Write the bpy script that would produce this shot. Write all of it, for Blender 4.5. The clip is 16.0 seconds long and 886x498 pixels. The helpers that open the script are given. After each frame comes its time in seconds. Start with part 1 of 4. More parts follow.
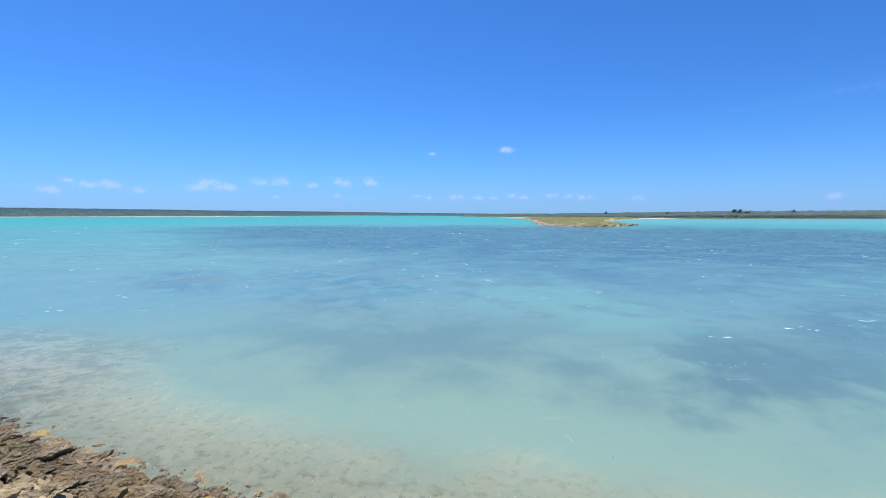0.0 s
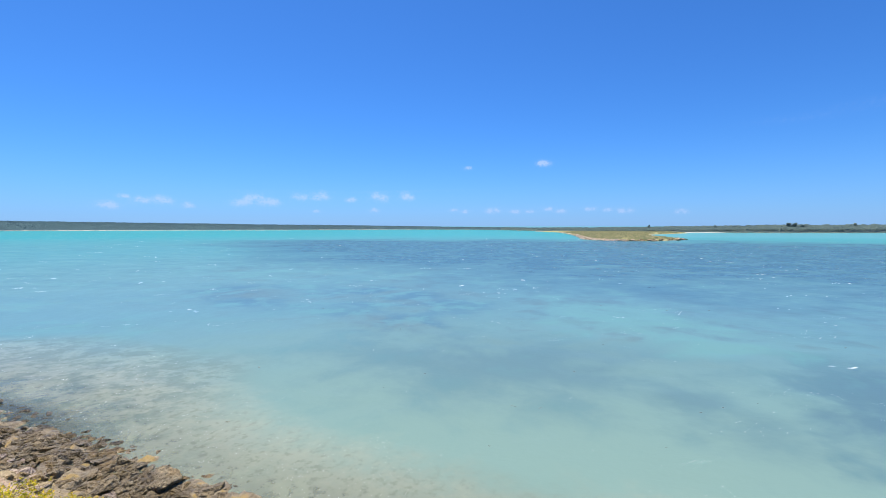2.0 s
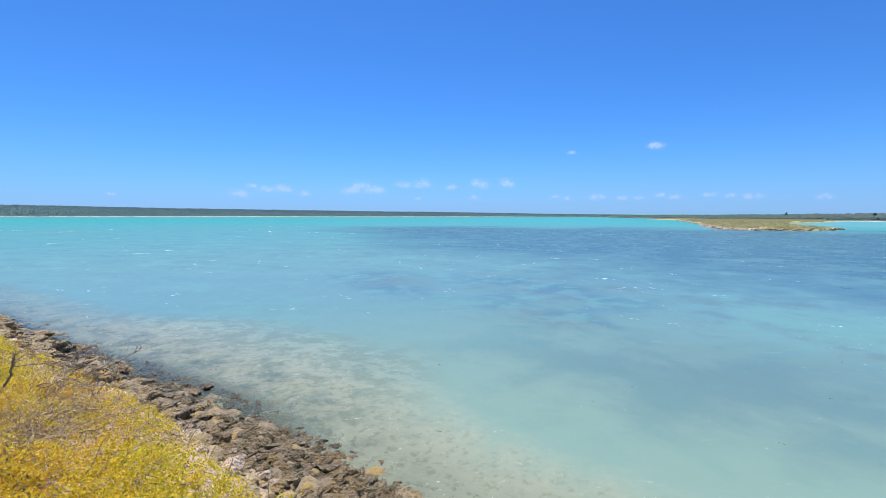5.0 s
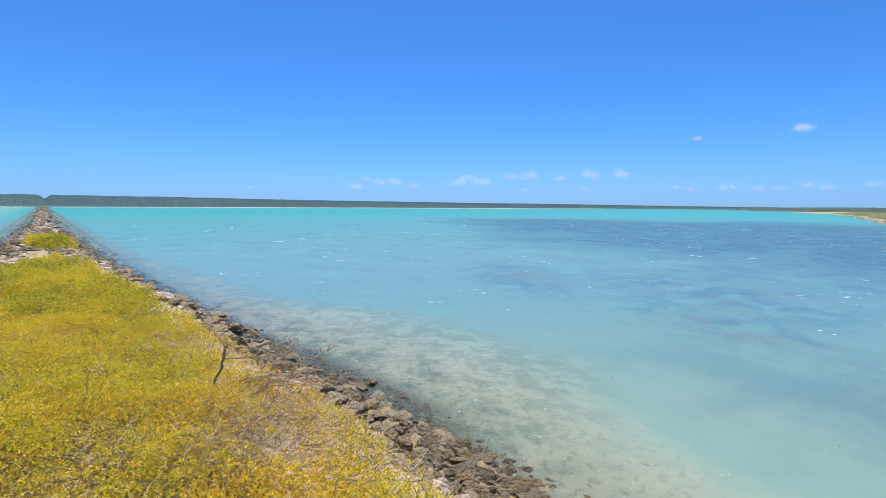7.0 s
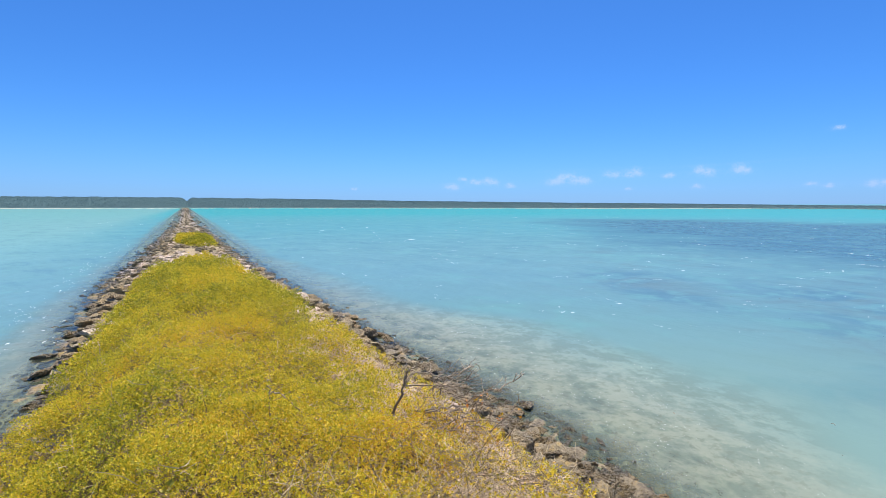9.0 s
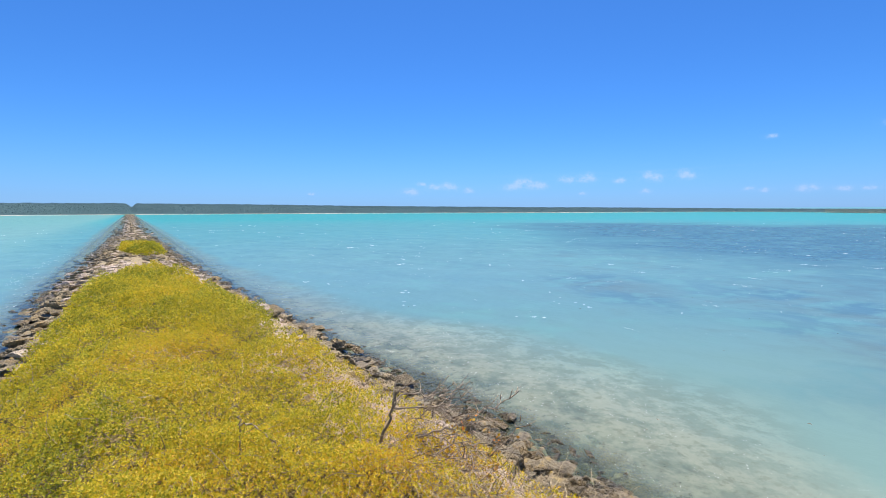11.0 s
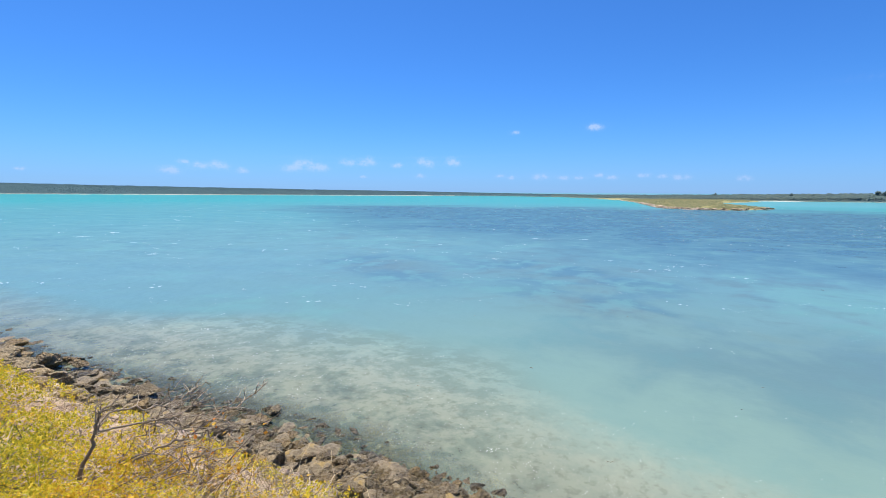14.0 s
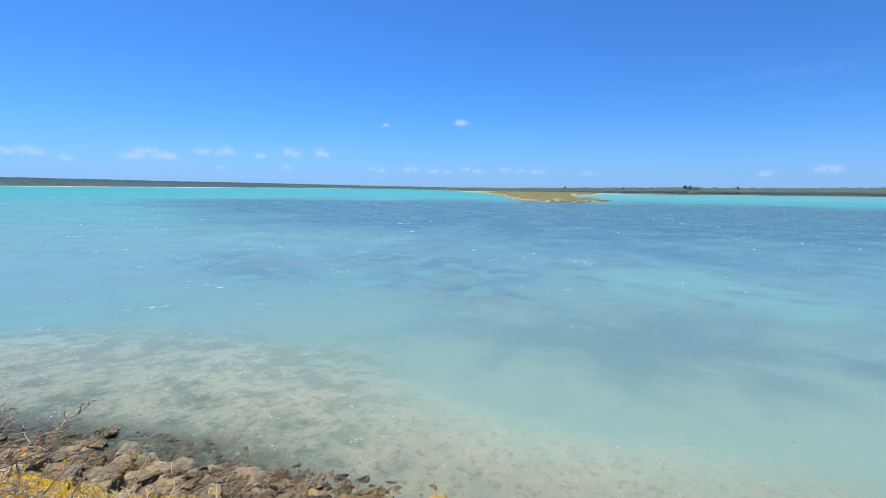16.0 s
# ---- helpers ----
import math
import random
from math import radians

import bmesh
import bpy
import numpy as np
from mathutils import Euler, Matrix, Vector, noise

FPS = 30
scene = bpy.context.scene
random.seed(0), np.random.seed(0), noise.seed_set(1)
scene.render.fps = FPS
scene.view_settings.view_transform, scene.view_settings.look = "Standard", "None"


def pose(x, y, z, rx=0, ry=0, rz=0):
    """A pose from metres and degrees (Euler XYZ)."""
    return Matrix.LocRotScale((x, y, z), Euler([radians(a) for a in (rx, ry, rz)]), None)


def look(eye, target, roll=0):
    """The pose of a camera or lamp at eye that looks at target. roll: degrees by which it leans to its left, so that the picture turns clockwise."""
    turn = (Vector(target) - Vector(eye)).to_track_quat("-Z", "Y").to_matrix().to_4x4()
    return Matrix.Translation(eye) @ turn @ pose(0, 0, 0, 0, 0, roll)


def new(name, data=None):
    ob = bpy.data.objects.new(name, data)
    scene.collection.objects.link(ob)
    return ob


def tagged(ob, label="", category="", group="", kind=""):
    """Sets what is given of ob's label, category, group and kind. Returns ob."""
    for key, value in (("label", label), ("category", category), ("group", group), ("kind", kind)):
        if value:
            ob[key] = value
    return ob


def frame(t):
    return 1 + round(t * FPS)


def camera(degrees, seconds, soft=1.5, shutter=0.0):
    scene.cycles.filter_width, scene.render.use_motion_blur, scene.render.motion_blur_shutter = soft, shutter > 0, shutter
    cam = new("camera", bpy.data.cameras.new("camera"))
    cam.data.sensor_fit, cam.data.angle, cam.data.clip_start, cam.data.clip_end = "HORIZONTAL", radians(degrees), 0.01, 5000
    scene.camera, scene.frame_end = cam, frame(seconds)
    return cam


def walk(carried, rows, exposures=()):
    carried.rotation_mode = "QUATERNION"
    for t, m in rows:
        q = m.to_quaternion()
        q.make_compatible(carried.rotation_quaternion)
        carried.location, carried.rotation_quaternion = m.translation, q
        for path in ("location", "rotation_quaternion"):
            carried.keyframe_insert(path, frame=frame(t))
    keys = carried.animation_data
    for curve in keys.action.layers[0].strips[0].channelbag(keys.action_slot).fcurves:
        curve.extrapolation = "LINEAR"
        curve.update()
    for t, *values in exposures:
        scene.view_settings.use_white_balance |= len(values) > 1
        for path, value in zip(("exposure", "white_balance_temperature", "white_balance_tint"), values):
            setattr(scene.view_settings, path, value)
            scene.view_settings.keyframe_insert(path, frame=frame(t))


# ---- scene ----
cam = camera(87.3, 16.0, 0.5)
PATH = [
    (0, (0.913, -1.594, 2.353), (2.822, -1.015, 2.203), 0.0),
    (0.5, (0.909, -1.273, 2.361), (2.799, -0.634, 2.225), -0.0),
    (1, (0.919, -0.979, 2.358), (2.801, -0.311, 2.239), 0.1),
    (1.5, (1.0, -0.74, 2.378), (2.873, -0.044, 2.276), 0.1),
    (2, (1.018, -0.608, 2.388), (2.879, 0.117, 2.297), 0.0),
    (2.5, (0.968, -0.413, 2.433), (2.806, 0.369, 2.339), 0.2),
    (3, (0.983, -0.111, 2.398), (2.79, 0.739, 2.292), 0.2),
    (5.5, (1.132, 1.354, 2.41), (2.748, 2.523, 2.257), 0.1),
    (6, (1.099, 1.611, 2.394), (2.656, 2.857, 2.236), 0.1),
    (6.5, (1.043, 1.875, 2.429), (2.524, 3.208, 2.259), 0.3),
    (7, (1.035, 2.183, 2.408), (2.409, 3.624, 2.224), 0.3),
    (7.5, (0.978, 2.451, 2.42), (2.267, 3.97, 2.234), 0.2),
    (8, (0.898, 2.749, 2.45), (2.103, 4.334, 2.257), 0.3),
    (8.5, (0.842, 3.008, 2.444), (1.956, 4.658, 2.254), 0.2),
    (9.75, (0.8, 3.38, 2.442), (1.83, 5.094, 2.26), 0.0),
    (11, (0.796, 3.549, 2.438), (1.993, 5.142, 2.274), -0.2),
    (11.5, (0.836, 3.534, 2.436), (2.137, 5.044, 2.27), -0.2),
    (12, (0.871, 3.496, 2.45), (2.282, 4.903, 2.275), -0.0),
    (12.5, (0.918, 3.461, 2.456), (2.438, 4.746, 2.262), 0.0),
    (13, (1.012, 3.468, 2.426), (2.626, 4.63, 2.216), 0.2),
    (13.5, (1.021, 3.449, 2.422), (2.717, 4.484, 2.195), 0.3),
    (14, (1.049, 3.429, 2.411), (2.822, 4.323, 2.175), 0.4),
    (14.5, (1.04, 3.395, 2.409), (2.879, 4.142, 2.166), 0.3),
    (15, (1.065, 3.382, 2.394), (2.956, 3.983, 2.144), 0.3),
    (15.5, (1.062, 3.333, 2.392), (2.987, 3.814, 2.136), 0.4),
    (16, (0.987, 3.254, 2.439), (2.932, 3.637, 2.177), 0.6),
]
walk(cam, [(t, look(eye, target, roll)) for t, eye, target, roll in PATH])

# ---- light ----
SUN_AZ, SUN_EL = 38.0, 68.0
world = bpy.data.worlds.new("daylight")
scene.world = world
world.use_nodes = True
wn, wl = world.node_tree.nodes, world.node_tree.links
wn.clear()
sky = wn.new("ShaderNodeTexSky")
sky.sky_type, sky.sun_disc = "NISHITA", False
sky.sun_elevation, sky.sun_rotation = radians(SUN_EL), radians(SUN_AZ)
sky.altitude, sky.air_density, sky.dust_density, sky.ozone_density = 0, 0.9, 0.25, 4.0
tint = wn.new("ShaderNodeMix")
tint.data_type, tint.blend_type = "RGBA", "MULTIPLY"
tint.inputs[0].default_value = 1.0
tint.inputs[7].default_value = (0.240, 0.550, 0.95, 1)
bg = wn.new("ShaderNodeBackground")
bg.inputs["Strength"].default_value = 0.107
out = wn.new("ShaderNodeOutputWorld")
wl.new(sky.outputs[0], tint.inputs[6])
wl.new(tint.outputs[2], bg.inputs["Color"])
wl.new(bg.outputs[0], out.inputs["Surface"])

lamp = bpy.data.lights.new("sun", "SUN")
lamp.energy, lamp.angle, lamp.color = 5.0, radians(0.53), (1.0, 0.93, 0.82)
sun = new("sun", lamp)
az, el = radians(SUN_AZ), radians(SUN_EL)
SUN_DIR = Vector((math.sin(az) * math.cos(el), math.cos(az) * math.cos(el), math.sin(el)))
sun.matrix_world = look(SUN_DIR * 80, (0, 0, 0))
scene.view_settings.exposure = 0.61


# ---- materials ----
class Nodes:
    """A small writer of shader trees."""

    def __init__(self, name):
        self.mat = bpy.data.materials.new(name)
        self.mat.use_nodes = True
        self.t = self.mat.node_tree
        self.t.nodes.clear()
        self.out = self.t.nodes.new("ShaderNodeOutputMaterial")

    def link(self, a, socket):
        if hasattr(a, "is_output"):
            self.t.links.new(a, socket)
        else:
            socket.default_value = a

    def n(self, kind, **given):
        node = self.t.nodes.new("ShaderNode" + kind)
        for key, value in given.items():
            if key in node.inputs:
                self.link(value, node.inputs[key])
        return node

    def where(self):
        return self.n("NewGeometry").outputs["Position"]

    def split(self, v):
        return self.n("SeparateXYZ", Vector=v).outputs

    def math(self, op, a, b=0.0, c=0.0):
        node = self.t.nodes.new("ShaderNodeMath")
        node.operation = op
        self.link(a, node.inputs[0]), self.link(b, node.inputs[1]), self.link(c, node.inputs[2])
        return node.outputs[0]

    def smooth(self, v, a, b, lo=0.0, hi=1.0):
        node = self.t.nodes.new("ShaderNodeMapRange")
        node.interpolation_type = "SMOOTHSTEP"
        for k, x in enumerate((v, a, b, lo, hi)):
            self.link(x, node.inputs[k])
        return node.outputs[0]

    def noise(self, v, scale, detail=4.0, rough=0.55, warp=0.0):
        node = self.n("TexNoise", Vector=v, Scale=scale, Detail=detail, Roughness=rough, Distortion=warp)
        return node.outputs["Fac"]

    def stretch(self, v, sx, sy, sz, turn=0.0):
        return self.n("Mapping", Vector=v, Scale=(sx, sy, sz), Rotation=(0, 0, radians(turn))).outputs[0]

    def along(self, x, y, turn, u_scale, v_scale):
        """Plane coordinates turned to a heading, then scaled along and across it."""
        c, k = math.cos(radians(turn)), math.sin(radians(turn))
        u = self.math("ADD", self.math("MULTIPLY", x, c * u_scale), self.math("MULTIPLY", y, k * u_scale))
        v = self.math("ADD", self.math("MULTIPLY", x, -k * v_scale), self.math("MULTIPLY", y, c * v_scale))
        return self.n("CombineXYZ", X=u, Y=v).outputs[0]

    def oval(self, x, y, cx, cy, rx, ry, turn=0.0):
        """Distance from an ellipse's middle: 1 on its rim."""
        p = self.along(self.math("SUBTRACT", x, cx), self.math("SUBTRACT", y, cy), turn, 1 / rx, 1 / ry)
        node = self.t.nodes.new("ShaderNodeVectorMath")
        node.operation = "LENGTH"
        self.link(p, node.inputs[0])
        return node.outputs["Value"]

    def attr(self, name):
        node = self.n("Attribute")
        node.attribute_name = name
        return node.outputs["Fac"]

    def mix(self, f, a, b):
        node = self.t.nodes.new("ShaderNodeMix")
        node.data_type = "RGBA"
        self.link(f, node.inputs[0])
        self.link((*a, 1) if isinstance(a, tuple) else a, node.inputs[6])
        self.link((*b, 1) if isinstance(b, tuple) else b, node.inputs[7])
        return node.outputs[2]

    def ramp(self, f, stops):
        node = self.t.nodes.new("ShaderNodeValToRGB")
        e = node.color_ramp.elements
        while len(e) < len(stops):
            e.new(0.5)
        for k, (p, c) in enumerate(stops):
            e[k].position, e[k].color = p, (*c, 1)
        self.link(f, node.inputs[0])
        return node.outputs[0]

    def bump(self, h, strength=0.5, distance=0.02):
        return self.n("Bump", Height=h, Strength=strength, Distance=distance).outputs[0]

    def island(self):
        return self.n("NewGeometry").outputs["Random Per Island"]

    def principled(self, color, rough=0.8, normal=None, spec=0.4):
        p = self.n("BsdfPrincipled")
        self.link((*color, 1) if isinstance(color, tuple) else color, p.inputs["Base Color"])
        self.link(rough, p.inputs["Roughness"])
        self.link(spec, p.inputs["Specular IOR Level"])
        if normal is not None:
            self.link(normal, p.inputs["Normal"])
        self.t.links.new(p.outputs[0], self.out.inputs[0])
        return p

    def done(self, shader):
        self.t.links.new(shader, self.out.inputs[0])
        return self.mat


def make_water():
    w = Nodes("lagoon_water")
    p = w.where()
    x, y, z = w.split(p)
    # distance from the causeway's waterline
    bend = w.math("MULTIPLY", w.math("MAXIMUM", w.math("SUBTRACT", y, 20.0), 0.0), 0.052)
    off = w.math("SUBTRACT", w.math("ABSOLUTE", w.math("SUBTRACT", x, w.math("ADD", bend, 1.8))), 2.3)
    flat = w.stretch(p, 1, 1, 0)
    dx, dy = w.math("SUBTRACT", x, 1.0), w.math("SUBTRACT", y, 1.0)
    r = w.math("SQRT", w.math("ADD", w.math("MULTIPLY", dx, dx), w.math("MULTIPLY", dy, dy)))
    big = w.noise(flat, 0.075, 3.0, 0.5, 0.3)
    mid = w.noise(flat, 0.33, 5.0, 0.6, 0.5)
    fleck = w.noise(flat, 0.9, 5.0, 0.62, 0.3)
    # the milky lagoon: pale near the bank, turquoise far out
    near = w.mix(w.smooth(r, 4.0, 14.0), (0.154, 0.242, 0.212), (0.110, 0.216, 0.222))
    far = w.mix(w.smooth(r, 14.0, 60.0), near, (0.076, 0.232, 0.256))
    body = w.mix(w.smooth(r, 60.0, 160.0), far, (0.034, 0.262, 0.280))
    # seagrass: the broad bed far out
    mottle = w.math("ADD", w.math("MULTIPLY", mid, 0.55), w.math("MULTIPLY", fleck, 0.45))
    loose = w.math("SUBTRACT", big, 0.5)
    xb = w.math("ADD", x, w.math("ADD", w.math("MULTIPLY", loose, 16.0), w.math("MULTIPLY", w.math("SUBTRACT", mottle, 0.5), 16.0)))
    lr = w.math("ADD", w.math("SUBTRACT", x, w.math("MULTIPLY", y, 0.78)), w.math("MULTIPLY", loose, 26.0))
    rb = w.math("ADD", r, w.math("MULTIPLY", loose, 50.0))
    bed = w.math("MULTIPLY", w.smooth(xb, 10.0, 33.0), w.smooth(rb, 108.0, 76.0))
    bed = w.math("MULTIPLY", bed, w.smooth(lr, 2.0, 23.0))
    bed = w.math("MULTIPLY", bed, w.smooth(mottle, 0.38, 0.54, 0.7, 0.96))
    # a soft cloud of it off the bank, dark patches to the south, clumps to the north
    wander = w.math("ADD", w.math("MULTIPLY", w.math("SUBTRACT", mid, 0.5), 3.0), w.math("MULTIPLY", w.math("SUBTRACT", fleck, 0.5), 2.2))

    def patches(spots):
        near_one = None
        for spot in spots:
            o = w.oval(x, y, *spot)
            near_one = o if near_one is None else w.math("MINIMUM", near_one, o)
        return w.math("ADD", near_one, wander)

    soft = w.smooth(patches([(9.2, 0.9, 3.6, 2.0, 100), (8.0, -1.6, 1.6, 0.9, 40)]), 1.6, 0.1, 0.0, 0.62)
    core = w.smooth(patches([(9.3, -4.5, 3.0, 1.6, -35), (13.2, -7.6, 3.6, 1.6, -30), (8.2, -3.4, 1.4, 0.8, 60)]), 1.45, 0.3, 0.0, 0.85)
    clumps = w.smooth(patches([(15.6, 6.6, 4.6, 2.6, 50), (11.5, 4.9, 2.2, 1.3, 70), (14.0, 12.0, 3.5, 2.0, 60)]), 1.5, 0.2, 0.0, 0.75)
    clumps = w.math("MULTIPLY", clumps, w.smooth(fleck, 0.40, 0.56, 0.35, 1.0))
    stray = w.math("MULTIPLY", w.smooth(mottle, 0.50, 0.64, 0.0, 0.5), w.math("MULTIPLY", w.smooth(off, 5.0, 7.5), w.smooth(r, 44.0, 16.0)))
    stray = w.math("MULTIPLY", stray, w.smooth(lr, -6.0, 8.0, 0.1, 1.0))
    tone = w.mix(w.math("MAXIMUM", soft, core), body, (0.071, 0.137, 0.165))
    tone = w.mix(w.math("MAXIMUM", clumps, stray), tone, w.mix(w.smooth(mid, 0.42, 0.58), (0.060, 0.128, 0.168), (0.100, 0.142, 0.138)))
    
    # pale sand between the beds
    sand = w.smooth(patches([(14.8, -0.2, 3.6, 2.0, 25), (11.5, -2.3, 1.4, 0.6, -35)]), 1.4, 0.2, 0.0, 0.7)
    tone = w.mix(sand, tone, (0.122, 0.256, 0.236))
    tone = w.mix(w.math("MULTIPLY", w.smooth(mottle, 0.50, 0.36, 0.0, 0.42), w.smooth(r, 6.0, 13.0, 0.25, 1.0)), tone, (0.118, 0.270, 0.246))
    tone = w.mix(bed, tone, (0.044, 0.112, 0.160))
    # a bright calm lagoon behind the islet
    tone = w.mix(w.math("MULTIPLY", w.smooth(x, 108.0, 150.0, 0.0, 0.7), w.smooth(y, 10.0, -12.0)), tone, (0.110, 0.300, 0.340))
    # sandy shallows, clouded, with dark weed
    shoal = w.math("SUBTRACT", w.smooth(y, 2.6, 6.4, 1.3, 3.1), w.math("ADD", w.smooth(y, 9.0, 14.0, 0.0, 1.1), w.smooth(y, 16.0, 30.0, 0.0, 0.9)))
    shoal = w.math("MULTIPLY", shoal, w.smooth(x, -0.5, 1.0, 0.55, 1.0))
    cloudy = w.noise(w.stretch(flat, 1, 0.8, 1, 20), 2.3, 6.0, 0.68, 0.15)
    rim = w.math("ADD", off, w.math("MULTIPLY", w.math("SUBTRACT", mid, 0.5), 1.6))
    rim = w.math("ADD", rim, w.math("MULTIPLY", w.math("SUBTRACT", cloudy, 0.5), 1.0))
    murk = w.smooth(rim, w.math("MULTIPLY", shoal, 1.25), w.math("MULTIPLY", shoal, 0.3))
    tone = w.mix(w.math("MULTIPLY", murk, w.smooth(y, 11.0, 20.0, 0.88, 0.3)), tone, (0.300, 0.325, 0.248))
    edge = w.math("MULTIPLY", w.smooth(rim, w.math("MULTIPLY", shoal, 1.35), w.math("MULTIPLY", shoal, 0.85)), w.smooth(rim, 0.0, w.math("MULTIPLY", shoal, 0.9)))
    weed = w.math("MULTIPLY", w.smooth(cloudy, 0.40, 0.64, 0.0, 0.88), w.math("MULTIPLY", murk, w.smooth(y, 3.5, 6.0, 0.35, 1.0)))
    weed = w.math("MAXIMUM", weed, w.math("MULTIPLY", edge, w.math("MULTIPLY", w.smooth(cloudy, 0.42, 0.58, 0.1, 0.62), w.smooth(y, 3.8, 5.5))))
    shade = w.math("MULTIPLY", w.smooth(rim, 1.5, 0.1, 0.0, 0.8), w.math("MULTIPLY", w.smooth(y, 9.0, 13.0), w.smooth(cloudy, 0.40, 0.58, 0.35, 1.0)))
    weed = w.math("MAXIMUM", weed, shade)
    grain = w.noise(flat, 8.0, 5.0, 0.68, 0.2)
    tone = w.mix(weed, tone, (0.105, 0.150, 0.125))
    tone = w.mix(w.math("MULTIPLY", murk, w.smooth(grain, 0.50, 0.64, 0.0, 0.42)), tone, (0.120, 0.135, 0.100))
    tone = w.mix(w.math("MULTIPLY", murk, w.smooth(grain, 0.46, 0.34, 0.0, 0.2)), tone, (0.36, 0.37, 0.29))
    tone = w.mix(w.smooth(w.math("SUBTRACT", x, bend), -1.0, -9.0, 0.0, 0.7), tone, (0.165, 0.310, 0.285))
    # dark and bright faces of wind ripples painted into the tone, crests across the wind
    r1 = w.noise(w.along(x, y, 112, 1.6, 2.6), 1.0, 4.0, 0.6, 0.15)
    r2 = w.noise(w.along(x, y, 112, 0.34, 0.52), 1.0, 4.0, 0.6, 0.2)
    painted_rip = w.math("ADD", w.math("MULTIPLY", r1, 0.45), w.math("MULTIPLY", r2, 0.55))
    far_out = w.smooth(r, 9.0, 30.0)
    tone = w.mix(w.math("MULTIPLY", w.smooth(painted_rip, 0.49, 0.66, 0.0, 0.28), far_out), tone, (0.036, 0.100, 0.16))
    tone = w.mix(w.math("MULTIPLY", w.smooth(painted_rip, 0.50, 0.34, 0.0, 0.24), far_out), tone, (0.18, 0.33, 0.33))
    # wavelets
    w1 = w.noise(w.along(x, y, 112, 1.6, 2.4), 1.0, 4.0, 0.6, 0.2)
    w2 = w.noise(w.along(x, y, 100, 7.0, 9.0), 1.0, 3.0, 0.55, 0.2)
    swell = w.noise(w.along(x, y, 118, 0.22, 0.55), 1.0, 2.0, 0.5)
    h = w.math("ADD", w.math("MULTIPLY", w1, 0.26), w.math("MULTIPLY", w2, 0.03))
    h = w.math("ADD", h, w.math("MULTIPLY", swell, 0.5))
    h = w.math("MULTIPLY", h, w.smooth(r, 6.0, 28.0, 0.2, 1.0))
    nrm = w.bump(h, 0.7, 0.2)
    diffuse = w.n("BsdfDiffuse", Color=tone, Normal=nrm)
    clear = w.n("BsdfTransparent", Color=(0.82, 0.95, 0.86, 1))
    see = w.math("ADD", off, w.math("MULTIPLY", w.math("SUBTRACT", cloudy, 0.5), 1.4))
    reach = w.math("ADD", 0.62, w.math("MULTIPLY", w.smooth(y, 4.2, 6.2), w.smooth(y, 12.0, 8.5, 0.0, 0.6)))
    depth = w.math("ADD", w.math("MULTIPLY", shoal, 0.8), 0.5)
    far_side = w.smooth(y, 11.0, 22.0, 0.46, 0.3)
    rim_clear = w.math("MULTIPLY", w.smooth(y, 3.6, 6.4, 0.42, 0.9), w.smooth(y, 20.0, 60.0, 1.0, 0.65))
    see = w.math("MAXIMUM", w.smooth(see, -0.1, depth, far_side, 0.0), w.smooth(see, reach, 0.2, 0.0, rim_clear))
    body_shader = w.n("MixShader")
    w.link(see, body_shader.inputs[0])
    w.t.links.new(diffuse.outputs[0], body_shader.inputs[1])
    w.t.links.new(clear.outputs[0], body_shader.inputs[2])
    gloss = w.n("BsdfGlossy", Color=(1, 1, 1, 1), Roughness=0.07, Normal=nrm)
    fres = w.n("Fresnel", IOR=1.33, Normal=nrm)
    f = w.math("MINIMUM", w.math("MULTIPLY", fres.outputs[0], 0.6), 0.26)
    top = w.n("MixShader")
    w.link(f, top.inputs[0])
    w.t.links.new(body_shader.outputs[0], top.inputs[1])
    w.t.links.new(gloss.outputs[0], top.inputs[2])
    return w.done(top.outputs[0])


def make_ground_mat(name, stops, scale, fine, depth=0.02, rough=0.9):
    w = Nodes(name)
    p = w.where()
    a, b = w.noise(p, scale, 5.0, 0.6, 0.3), w.noise(p, fine, 5.0, 0.65)
    f = w.math("ADD", w.math("MULTIPLY", a, 0.62), w.math("MULTIPLY", b, 0.38))
    w.principled(w.ramp(f, stops), rough, w.bump(w.math("ADD", w.math("MULTIPLY", a, 0.6), b), 0.7, depth), 0.3)
    return w.mat


